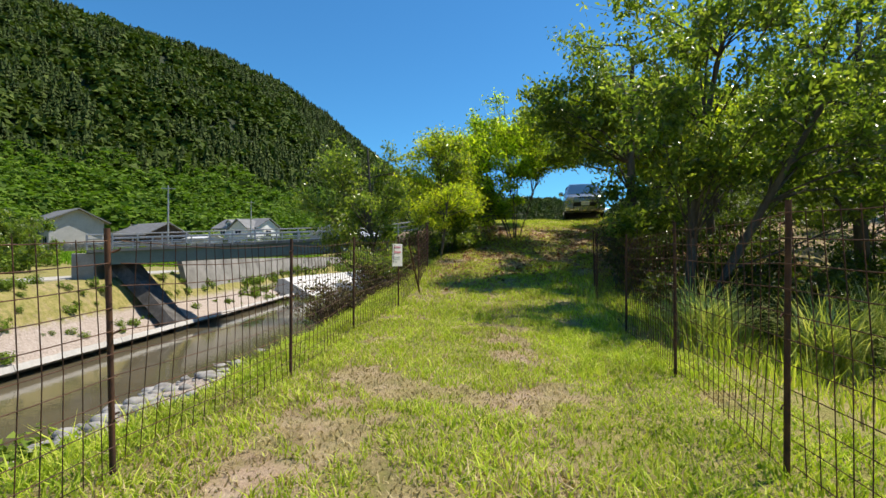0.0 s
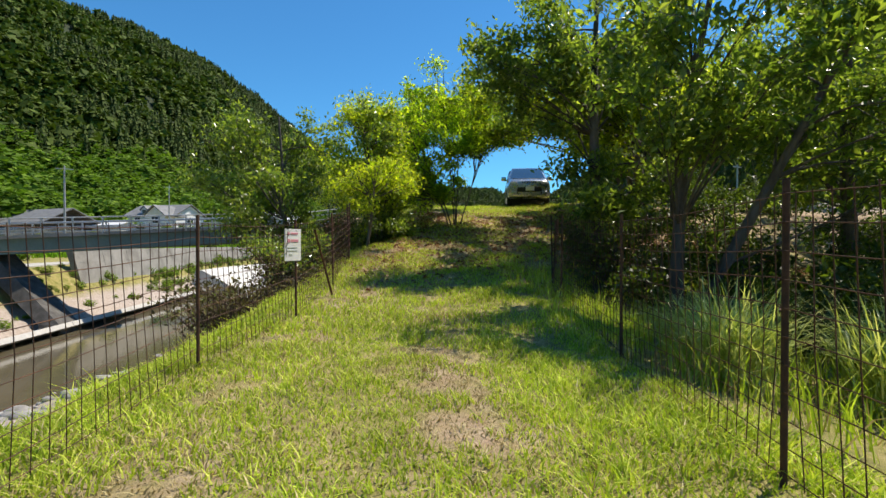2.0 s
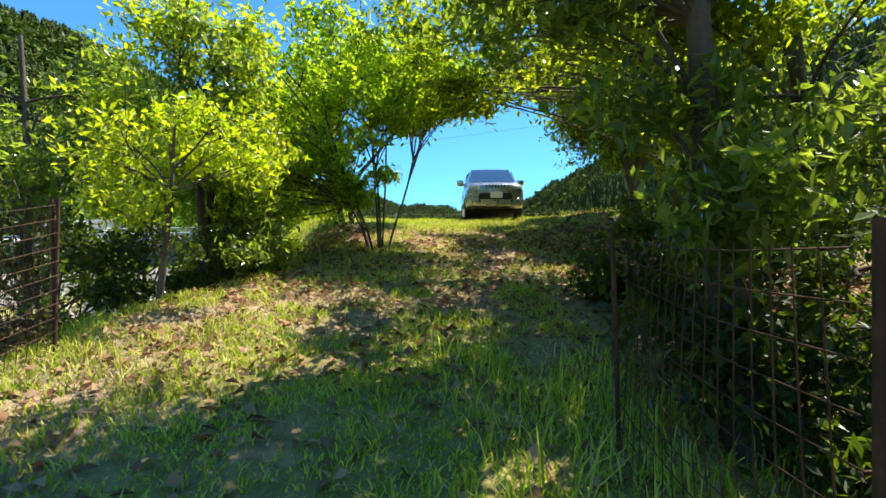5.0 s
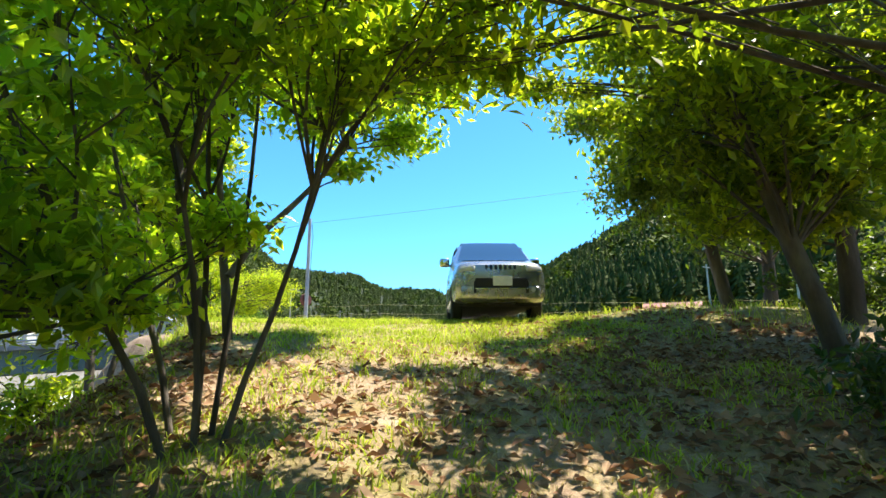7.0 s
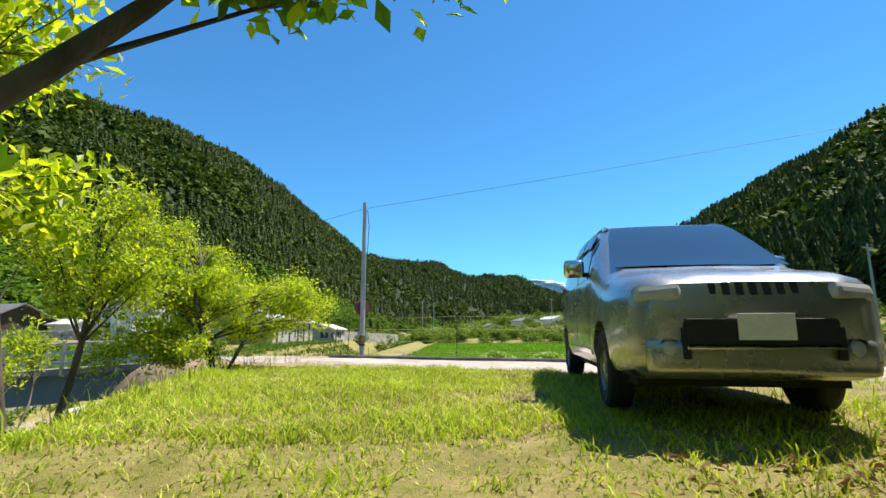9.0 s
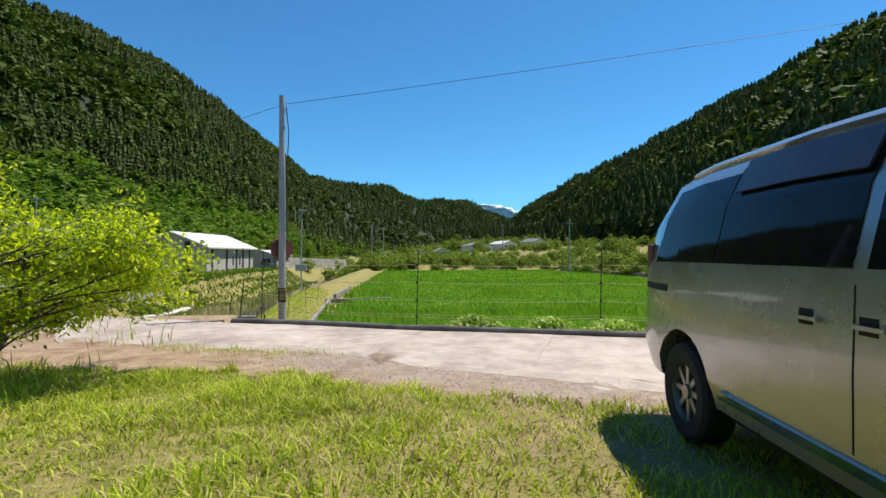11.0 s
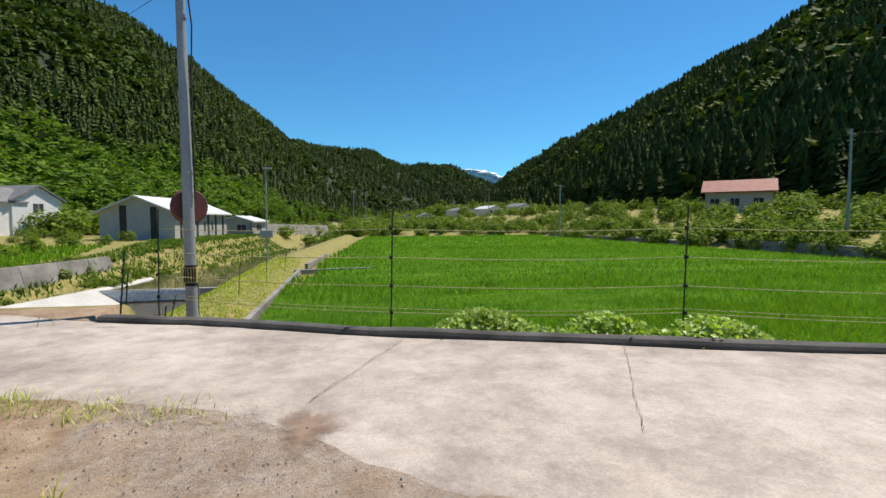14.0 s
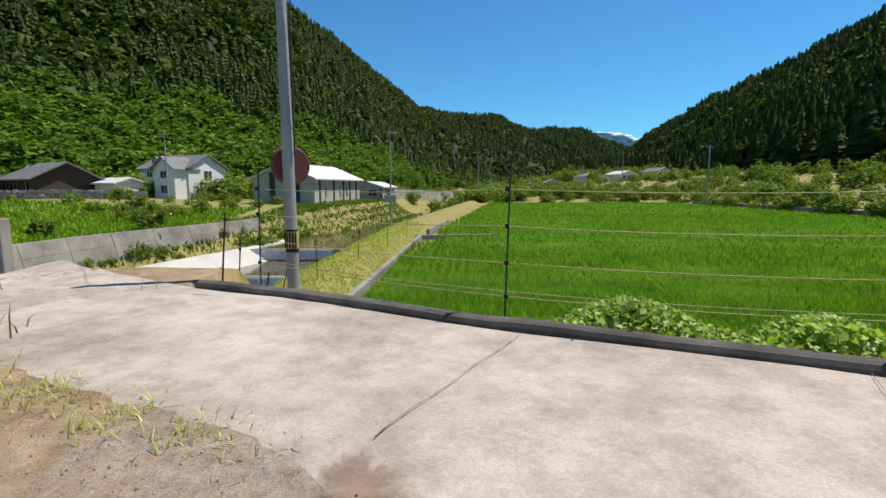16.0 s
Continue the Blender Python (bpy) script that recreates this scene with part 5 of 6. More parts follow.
def brush_heap(x, y, rad, h, n, seed):
    """Tangled dead stems arching from one base, with a few withered leaves."""
    r = np.random.default_rng(seed)
    ob = thing("brush_heap", "tangled heap of dead brown brush on the bank", "brush")
    stems, lv = [], []
    for _ in range(n):
        a, q = r.uniform(0, 6.28), rad * math.sqrt(r.uniform(0.02, 1))
        bx, by = x + 0.5 * q * math.cos(a), y + 0.5 * q * math.sin(a)
        tx, ty = x + 1.25 * q * math.cos(a + r.normal(0, 0.4)), y + 1.25 * q * math.sin(a + r.normal(0, 0.4))
        z0 = gz(bx, by)
        p = bent((bx, by, z0 - 0.1), (tx, ty, max(gz(tx, ty) + 0.05, gz(x, y) + h * r.uniform(0.15, 0.9))), r, 0.15, 6, 0.7)
        stems.append((p, np.linspace(0.010, 0.003, 6)))
        lv.append(p[2:] + r.normal(size=(4, 3)) * 0.07)
    part("tangle", tubes("tangle", stems, M["dead_wood"], 4), None, ob)
    Q = np.concatenate(lv + lv)
    Q = Q + r.normal(size=Q.shape) * 0.05
    m = r.normal(size=Q.shape)
    v, f = leaf_arrays(Q, m / np.linalg.norm(m, axis=1)[:, None], 0.085, r)
    part("withered_leaves", fast_mesh("withered_leaves", v, f, [M["withered"]]), None, ob)


brush_heap(-1.3, 11.6, 1.15, 0.95, 420, 1)
brush_heap(-0.6, 12.6, 0.8, 0.85, 260, 2)

# ---- wire fences along the path ----
def mesh_panel(a, b, h, parent, seed):
    r = np.random.default_rng(seed)
    a, b = np.array(a, float), np.array(b, float)
    L = np.linalg.norm((b - a)[:2])
    n = max(4, int(round(L / 0.098)))
    d = (b - a) / L
    side = np.array([-d[1], d[0], 0])
    out = []
    for k in range(1, n):
        t = k / n
        p = a + (b - a) * t
        q = [p + np.array([0, 0, z * h]) + side * 0.03 * math.sin(4 * t + 3 * z + seed) for z in (0.02, 0.5, 1.0)]
        out.append((np.array(q), 0.0030))
    for k in range(11):
        z = 0.04 + 0.96 * k / 10
        q = [a + (b - a) * t + np.array([0, 0, z * h - 0.03 * math.sin(math.pi * t) * (k / 10)]) + side * 0.03 * math.sin(4 * t + 3 * z + seed) for t in (0, 0.25, 0.5, 0.75, 1)]
        out.append((np.array(q), 0.0030))
    part("mesh_panel", tubes("mesh_panel", out, M["rust"], 3), None, parent)


def wire_fence(posts, h, label, seed):
    f = thing("wire_fence", label, "fence")
    P = [(x, y, gz(x, y)) for x, y in posts]
    r = np.random.default_rng(seed)
    for k, (x, y, z) in enumerate(P):
        t = r.normal(0, 0.02, 2)
        part("post", tubes("post", [([(x, y, z - 0.25), (x + t[0] * 0.5, y + t[1] * 0.5, z + h * 0.5), (x + t[0], y + t[1], z + h + 0.06)], 0.014)], M["rust"], 8), None, f, "rusty steel bar post")
        for q in (0.25, 0.6, 0.95):
            part("tie", tubes("tie", [([(x - 0.02, y, z + h * q), (x, y + 0.022, z + h * q + 0.012), (x + 0.022, y, z + h * q + 0.02)], 0.005)], M["rust"], 4), None, f)
    for k in range(len(P) - 1):
        mesh_panel(P[k], P[k + 1], h, f, seed * 10 + k)
    return f


west = [(-1.75, -2.6), (-1.3, -0.8), (-1.05, 0.7), (-0.78, 2.4), (-0.5, 4.2), (-0.33, 6.2), (0.05, 8.3), (0.3, 10.3), (0.42, 12.4)]
wire_fence(west, 1.12, "rusty welded wire mesh fence on the river side", 3)
wire_fence([(0.42, 12.42), (-0.7, 13.3)], 1.1, "short rusty mesh return towards the bank", 8)
wire_fence([(2.1, -2.2), (2.2, 0.4), (2.38, 2.33), (2.72, 4.1), (3.15, 6.3), (3.6, 8.9), (4.1, 10.6)], 1.22, "rusty welded wire mesh fence below the trees", 5)
sp = thing("plate_sign", "white notice plate with faded pink lines on the fence", "sign", pose(0.045, 8.11, 0.845, 0, 0, 58))
part("plate", box(0.27, 0.008, 0.37, bevel=0.003), M["white"], sp)
M["faded_pink"] = plain("faded_pink_print", (0.72, 0.30, 0.36), 0.7)
M["faded_grey"] = plain("faded_grey_print", (0.55, 0.60, 0.58), 0.7)
for x, z, w_, h_, mt in ((-0.075, 0.315, 0.035, 0.035, "faded_pink"), (0.02, 0.318, 0.12, 0.022, "faded_pink"), (-0.07, 0.235, 0.045, 0.04, "faded_pink"), (0.025, 0.235, 0.12, 0.03, "faded_pink"), (-0.01, 0.155, 0.16, 0.012, "faded_grey"), (-0.01, 0.12, 0.16, 0.012, "faded_grey"), (-0.04, 0.075, 0.05, 0.02, "faded_grey")):
    part("text_bar", box(w_, 0.004, h_, pose(x, -0.006, z - h_ / 2)), M[mt], sp, "faded printed bar")
part("wire_tie", tubes("wire_tie", [([(-0.06, -0.01, 0.35), (0, 0.02, 0.36), (0.06, -0.01, 0.35)], 0.003)], M["rust"], 4), None, sp)
rod((0.35, 9.6, gz(0.35, 9.6)), (0.18, 9.0, gz(0.1, 9) + 1.0), 0.016, M["rust"], "brace_bar")
tagged(bpy.data.objects["brace_bar"], "loose rusty bar leaning on the fence", "bar")

# ---- van ----
VAN = pose(7.28, 22.08, 2.655, 0, 0, -13.2)
van = thing("van", "silver minivan with dark tinted windows parked on grass", "van", VAN)
STN = [  # y, bottom, top, half width
    (0.00, 0.50, 0.93, 0.62), (0.03, 0.40, 1.03, 0.74), (0.12, 0.34, 1.09, 0.85), (0.35, 0.31, 1.14, 0.90), (0.75, 0.30, 1.20, 0.92),
    (1.05, 0.30, 1.28, 0.92), (1.45, 0.30, 1.56, 0.92), (1.85, 0.30, 1.81, 0.92), (2.2, 0.30, 1.91, 0.92), (3.2, 0.30, 1.97, 0.92),
    (4.3, 0.30, 1.98, 0.92), (4.72, 0.32, 1.95, 0.915), (4.88, 0.36, 1.80, 0.90), (4.97, 0.42, 1.40, 0.88), (5.01, 0.5, 1.05, 0.82)]



def section(zb, zt, hw):
    belt = min(1.19, zb + 0.68 * (zt - zb))
    tum = max(0.0, (zt - belt)) * 0.24
    return [(0, zb), (hw * 0.80, zb), (hw * 0.96, zb + 0.06), (hw, zb + 0.22 * (belt - zb) + 0.03), (hw, zb + 0.6 * (belt - zb)), (hw * 0.985, belt),
            (hw * 0.985 - tum * 0.55, belt + 0.55 * (zt - belt)), (hw * 0.965 - tum - 0.02, zt - 0.10 * min(1, (zt - belt) * 2)), (hw * 0.86 - tum - 0.05, zt - 0.012), (0, zt)]


SEC = np.array([[(p[0], s[0], p[1]) for p in section(*s[1:])] for s in STN])


def van_point(y, q, out=0.0):
    """A place on the van's east flank: y along it, q along the section, out metres proud."""
    k = np.interp(y, [s[0] for s in STN], range(len(STN)))
    i = min(int(k), len(STN) - 2)
    row = SEC[i] * (1 - (k - i)) + SEC[i + 1] * (k - i)
    a = min(int(q), len(row) - 2)
    p = row[a] * (1 - (q - a)) + row[a + 1] * (q - a)
    d = row[a + 1] - row[a]
    n = np.array([d[2], 0, -d[0]])
    return p + out * n / (np.linalg.norm(n) + 1e-9)


ns, ps = SEC.shape[:2]
full = np.concatenate([SEC, (SEC * np.array([-1, 1, 1]))[:, -2:0:-1]], 1)
pf = full.shape[1]
i, j = np.meshgrid(np.arange(ns - 1), np.arange(pf), indexing="ij")
bq = np.stack([i * pf + j, i * pf + (j + 1) % pf, (i + 1) * pf + (j + 1) % pf, (i + 1) * pf + j], -1).reshape(-1, 4)
bm = bmesh.new()
bv = [bm.verts.new(p) for p in full.reshape(-1, 3)]
for q in bq:
    bm.faces.new([bv[k] for k in q])
bm.faces.new([bv[k] for k in range(pf)])
bm.faces.new([bv[(ns - 1) * pf + k] for k in range(pf)])
bmesh.ops.recalc_face_normals(bm, faces=bm.faces[:])
raw = bpy.data.meshes.new("raw")
bm.to_mesh(raw)
bm.free()
raw_ob = new("raw", raw)
bm = bmesh.new()
WHEELS = ((0.98, 1), (0.98, -1), (4.20, 1), (4.20, -1))
for y, s in WHEELS:
    bmesh.ops.create_cone(bm, cap_ends=True, segments=32, radius1=0.42, radius2=0.42, depth=0.62, matrix=pose(s * 0.84, y, 0.36, 0, 90, 0))
cut = bpy.data.meshes.new("cut")
bm.to_mesh(cut)
bm.free()
cut_ob = new("cut", cut)
mod = raw_ob.modifiers.new("arches", "BOOLEAN")
mod.object, mod.operation, mod.solver = cut_ob, "DIFFERENCE", "EXACT"
body_me = bpy.data.meshes.new_from_object(raw_ob.evaluated_get(bpy.context.evaluated_depsgraph_get()))
bpy.data.objects.remove(raw_ob)
bpy.data.objects.remove(cut_ob)
body_me.name = "body"
body_me.materials.clear()
body_me.materials.append(M["paint"])
body_me.polygons.foreach_set("use_smooth", [True] * len(body_me.polygons))
body_ob = part("body", body_me, None, van)
body_me.set_sharp_from_angle(angle=radians(32))
bm = box(1.5, 4.3, 0.2, pose(0, 2.5, 0.26))
part("underbody", bm, M["black"], van)


def flank(name, y0, y1, q0, q1, out, mat, side, label="", n=10, slant0=0.0, slant1=0.0, thick=0.01, parent=None):
    """A panel laid on one flank."""
    vs, c = [], 5
    for o in (out, out - thick):
        for a in range(n + 1):
            for k in range(c):
                q = q0 + (q1 - q0) * k / (c - 1)
                ya, yb = y0 + slant0 * k / (c - 1), y1 + slant1 * k / (c - 1)
                p = van_point(ya + (yb - ya) * a / n, q, o)
                vs.append((p[0] * side, p[1], p[2]))
    i, j = np.meshgrid(np.arange(n), np.arange(c - 1), indexing="ij")
    f = np.stack([i * c + j, (i + 1) * c + j, (i + 1) * c + j + 1, i * c + j + 1], -1).reshape(-1, 4)
    if side < 0:
        f = f[:, ::-1]
    N = (n + 1) * c
    rim_ = [a * c for a in range(n + 1)] + [n * c + k for k in range(1, c)] + [a * c + c - 1 for a in range(n - 1, -1, -1)] + [k for k in range(c - 2, 0, -1)]
    e = np.array([(rim_[k], rim_[(k + 1) % len(rim_)], rim_[(k + 1) % len(rim_)] + N, rim_[k] + N) for k in range(len(rim_))])
    return part(name, fast_mesh(name, np.array(vs), np.concatenate([f, f[:, ::-1] + N, e]), [mat], False), None, parent or van, label)


for s in (-1, 1):
    flank("side_window", 1.75, 2.62, 5.15, 6.85, 0.006, M["glass"], s, "dark tinted front side window", slant0=0.0)
    flank("side_window", 2.70, 3.775, 5.15, 6.85, 0.006, M["glass"], s)
    flank("side_window", 3.79, 4.70, 5.15, 6.75, 0.006, M["glass"], s, slant1=-0.08)
    flank("rain_visor", 2.72, 3.70, 6.2, 6.98, 0.03, M["visor"], s, "smoked plastic rain visor", thick=0.012)
    flank("rain_visor", 1.9, 2.60, 6.2, 6.98, 0.03, M["visor"], s, thick=0.012)
    for y in (1.62, 2.66):
        flank("door_seam", y, y + 0.008, 3.0, 5.0, 0.002, M["black"], s, thick=0.004, n=1)
    flank("side_moulding", 1.45, 3.66, 2.55, 2.85, 0.022, M["chrome"], s, "bright sill moulding", thick=0.03)
    flank("roof_rail", 1.95, 4.6, 7.5, 7.9, 0.03, M["paint"], s, thick=0.03)
    for y in (2.50, 2.84):
        h = flank("door_handle", y, y + 0.15, 4.52, 4.57, 0.025, M["paint"], s, "silver door handle", n=4, thick=0.03)
        flank("handle_cup", y + 0.05, y + 0.14, 4.46, 4.66, 0.002, M["black"], s, n=3, thick=0.004)
    flank("bumper_strip", 4.45, 4.88, 4.55, 4.7, 0.004, M["black"], s, n=4)
    p = van_point(1.62, 5.3, 0)
    mir = part("door_mirror", box(0.22, 0.13, 0.20, pose(s * (p[0] + 0.14), 1.82, 1.26), 0.05), M["chrome"], van, "chrome door mirror housing", True)
    part("mirror_arm", box(0.12, 0.06, 0.05, pose(s * (p[0] + 0.02), 1.84, 1.27), 0.01), M["black"], van)
# windscreen
def front_patch(name, y0, y1, half0, half1, out, mat, label=""):
    vs = []
    for a in range(7):
        y = y0 + (y1 - y0) * a / 6
        p0, p1 = van_point(y, 8.0, 0), van_point(y, 9.0, 0)
        hw = half0 + (half1 - half0) * a / 6
        for k in range(7):
            u = -1 + k / 3
            z = p1[2] - (p1[2] - p0[2]) * abs(u) ** 3
            vs.append((u * hw, y - out * 0.8, z + out))
    i, j = np.meshgrid(np.arange(6), np.arange(6), indexing="ij")
    f = np.stack([i * 7 + j, i * 7 + j + 1, (i + 1) * 7 + j + 1, (i + 1) * 7 + j], -1).reshape(-1, 4)
    return part(name, fast_mesh(name, np.array(vs), f, [mat], True), None, van, label)


front_patch("windscreen", 1.0, 1.92, 0.76, 0.60, 0.012, M["screen"], "sloping tinted windscreen")
for s in (-1, 1):
    part("wiper", tubes("wiper", [([(s * 0.1, 0.98, 1.24), (s * 0.4, 1.0, 1.25), (s * 0.66, 1.05, 1.27)], 0.012)], M["black"], 6), None, van)
# front face
FACE = lambda x: 0.02 + 0.10 * (abs(x) / 0.8) ** 3
part("bumper_guard", box(1.5, 0.16, 0.26, pose(0, 0.05, 0.36), 0.06), M["paint"], van, "silver lower bumper", True)
part("air_intake", box(0.98, 0.10, 0.19, pose(0, -0.02, 0.575), 0.03), M["black"], van)
part("intake_trim", box(1.0, 0.09, 0.022, pose(0, -0.045, 0.55), 0.008), M["chrome"], van)
part("number_plate", box(0.36, 0.02, 0.18, pose(0.02, -0.085, 0.615), 0.004), M["white"], van, "blank white number plate")
for x in np.linspace(-0.36, 0.36, 9):
    part("grille_slot", box(0.055, 0.03, 0.10, pose(float(x), 0.01 + 0.09 * abs(float(x)) ** 2, 0.925, -14), 0.008), M["black"], van)
for s in (-1, 1):
    part("headlight", box(0.32, 0.16, 0.12, pose(s * 0.63, 0.065, 0.88, -14, s * 4, s * 20), 0.045), M["lens"], van, "clear headlight")
    part("fog_lamp", tubes("fog_lamp", [([(s * 0.60, -0.03, 0.55), (s * 0.60, 0.02, 0.55), (s * 0.60, 0.08, 0.55)], 0.075)], M["black"], 16), None, van)
    bm = bmesh.new()
    bmesh.ops.create_uvsphere(bm, u_segments=12, v_segments=8, radius=0.062, matrix=pose(s * 0.60, -0.01, 0.55) @ Matrix.Diagonal((1, 0.5, 1, 1)))
    part("fog_lens", bm, M["lens"], van, "", True)
    part("bumper_vent", box(0.05, 0.06, 0.22, pose(s * 0.49, -0.035, 0.48), 0.01), M["black"], van)
    part("tail_lamp", box(0.10, 0.12, 0.42, pose(s * 0.83, 4.88, 0.98), 0.03), M["red"], van, "red tail lamp")
part("rear_window", box(1.3, 0.02, 0.5, pose(0, 4.90, 1.22, 16)), M["glass"], van)
for y, s in WHEELS:
    w = thing("wheel", "", "", None)
    w.parent, w.location = van, (s * 0.80, y, 0.345)
    del w
wheels = [o for o in van.children if o.name.startswith("wheel")]
bm = bmesh.new()
prof = [(0.20, -0.10), (0.30, -0.11), (0.335, -0.09), (0.345, -0.05), (0.345, 0.05), (0.335, 0.09), (0.30, 0.11), (0.20, 0.10)]
seg = 40
tv = [[bm.verts.new((x, r0 * math.cos(2 * math.pi * k / seg), r0 * math.sin(2 * math.pi * k / seg))) for r0, x in prof] for k in range(seg)]
for k in range(seg):
    for q in range(len(prof) - 1):
        bm.faces.new([tv[k][q], tv[k][q + 1], tv[(k + 1) % seg][q + 1], tv[(k + 1) % seg][q]])
tyre_me = bpy.data.meshes.new("tyre")
bmesh.ops.recalc_face_normals(bm, faces=bm.faces[:])
bm.to_mesh(tyre_me)
bm.free()
tyre_me.materials.append(M["black"])
bm = bmesh.new()
rimv = [(0.225, -0.08), (0.225, 0.085), (0.205, 0.095), (0.195, 0.05), (0.19, -0.05)]
rv = [[bm.verts.new((x, r0 * math.cos(2 * math.pi * k / seg), r0 * math.sin(2 * math.pi * k / seg))) for r0, x in rimv] for k in range(seg)]
for k in range(seg):
    for q in range(len(rimv) - 1):
        bm.faces.new([rv[k][q], rv[k][q + 1], rv[(k + 1) % seg][q + 1], rv[(k + 1) % seg][q]])
for k in range(8):
    a = 45 * k
    add_box(bm, pose(0.055, 0, 0, a, 0, 0) @ pose(0, 0.0, 0.03), 0.035, 0.045, 0.175, 0.008)
bmesh.ops.create_cone(bm, cap_ends=True, segments=20, radius1=0.06, radius2=0.05, depth=0.06, matrix=pose(0.06, 0, 0, 0, 90, 0))
rim_me = bpy.data.meshes.new("rim")
bmesh.ops.recalc_face_normals(bm, faces=bm.faces[:])
bm.to_mesh(rim_me)
bm.free()
rim_me.materials.append(M["alloy"])
bm = bmesh.new()
bmesh.ops.create_cone(bm, cap_ends=True, segments=24, radius1=0.2, radius2=0.2, depth=0.05, matrix=pose(-0.02, 0, 0, 0, 90, 0))
disc_me = bpy.data.meshes.new("brake_disc")
bm.to_mesh(disc_me)
bm.free()
disc_me.materials.append(M["black"])
for w in wheels:
    flip = 180 if w.location.x < 0 else 0
    for nm, me_ in (("tyre", tyre_me), ("rim", rim_me), ("brake_disc", disc_me)):
        ob = part(nm, me_, None, w)
        ob.rotation_euler = (0, 0, radians(flip))
for k in ("label", "category"):
    for w in wheels:
        if k in w:
            del w[k]

# ---- pole with round sign, cables ----
PX, PY, PZ = 3.45, 35.0, 1.6
pole = thing("utility_pole", "slim grey steel pole with a yellow-black band", "pole")
part("shaft", tubes("shaft", [([(PX, PY, PZ), (PX - 0.01, PY, 4.5), (PX - 0.03, PY, 7.65)], [0.088, 0.08, 0.06])], M["pole"], 20), None, pole)
for z, h_, mt in ((2.88, 0.05, "black"), (2.93, 0.24, "yellow"), (3.17, 0.03, "black"), (4.25, 0.03, "steel"), (4.6, 0.03, "steel"), (6.9, 0.05, "steel"), (7.3, 0.04, "steel")):
    part("band", tubes("band", [([(PX - 0.002 * (z - 2.5), PY, z), (PX - 0.002 * (z - 2.5), PY, z + h_ / 2), (PX - 0.002 * (z - 2.5), PY, z + h_)], 0.092 - 0.006 * (z - 2.5))], M[mt], 20), None, pole)
for k in range(-2, 3):
    part("stripe", box(0.022, 0.012, 0.22, pose(PX + 0.038 * k, PY - 0.09 + abs(k) * 0.012, 2.94, 0, 0, k * 22)), M["black"], pole)
part("rider_cable", tubes("rider_cable", [([(PX + 0.07, PY - 0.02, 7.4), (PX + 0.13, PY - 0.03, 6.8), (PX + 0.10, PY - 0.03, 6.0), (PX + 0.10, PY - 0.03, 4.2)], 0.012)], M["cable"], 6), None, pole)
sign = thing("round_sign", "rust-red back of a round road mirror on the pole", "sign", pose(PX - 0.02, PY + 0.14, 4.1, 90, 0, 35))
bm = bmesh.new()
bmesh.ops.create_cone(bm, cap_ends=True, segments=36, radius1=0.28, radius2=0.25, depth=0.07)
part("disc", bm, M["red"], sign)
part("bracket", box(0.3, 0.04, 0.05, pose(0.1, 0, -0.09)), M["steel"], sign)


def cable(a, b, sag, r=0.006, n=24):
    t = np.linspace(0, 1, n)[:, None]
    p = np.array(a) * (1 - t) + np.array(b) * t
    p[:, 2] -= 4 * sag * (t * (1 - t))[:, 0]
    ob = new("cable", tubes("cable", [(p, r)], M["cable"], 4))
    return tagged(ob, "thin black overhead cable", "cable")


cable((PX, PY, 7.45), (60, 22, 17.5), 0.8)
cable((PX, PY, 7.45), (-44, 92, 12.0), 1.0)


def far_pole(x, y, h, label, r=0.13, bars=1):
    z = gz(x, y)
    ob = thing("far_pole", label, "pole")
    part("shaft", tubes("shaft", [([(x, y, z - 0.3), (x, y, z + h / 2), (x, y, z + h)], [r, r * 0.85, r * 0.65])], M["pole"], 10), None, ob)
    for k in range(bars):
        part("crossarm", box(1.6, 0.1, 0.1, pose(x, y, z + h - 0.4 - 0.6 * k, 0, 0, 20)), M["steel"], ob)
    return (x, y, z + h - 0.3)


tops = [far_pole(9.6, 150, 10.5, "grey concrete power pole by the far lane"), far_pole(13.5, 165, 11, "grey concrete power pole by the far lane"), far_pole(39, 96, 8.5, "dark timber power pole at the field edge"),
        far_pole(45.5, 58, 9.0, "dark timber power pole at the field edge"), far_pole(44.6, 47.0, 6.2, "short pole at the terrace"), far_pole(-38.5, 100, 10.5, "grey concrete power pole by the houses"), far_pole(-33, 60, 9.5, "grey concrete power pole by the far lane"), far_pole(48, 160, 10, "grey power pole in the valley")]
cable(tops[0], tops[2], 1.2)
cable(tops[2], tops[3], 1.0)
cable(tops[3], (80, 40, 14), 1.0)
cable(tops[5], tops[0], 1.5)
mt = thing("gauge_post", "thin post with a small grey meter box on the levee", "gauge")
part("shaft", tubes("shaft", [([(1.6, 57.0, 1.4), (1.6, 57, 4.0), (1.6, 57, 6.9)], 0.045)], M["pole"], 8), None, mt)
part("meter_box", box(0.7, 0.4, 0.45, pose(1.6, 56.9, 2.9), 0.03), M["steel"], mt)
part("lamp_head", box(0.5, 0.2, 0.1, pose(1.7, 57, 6.9), 0.02), M["steel"], mt)

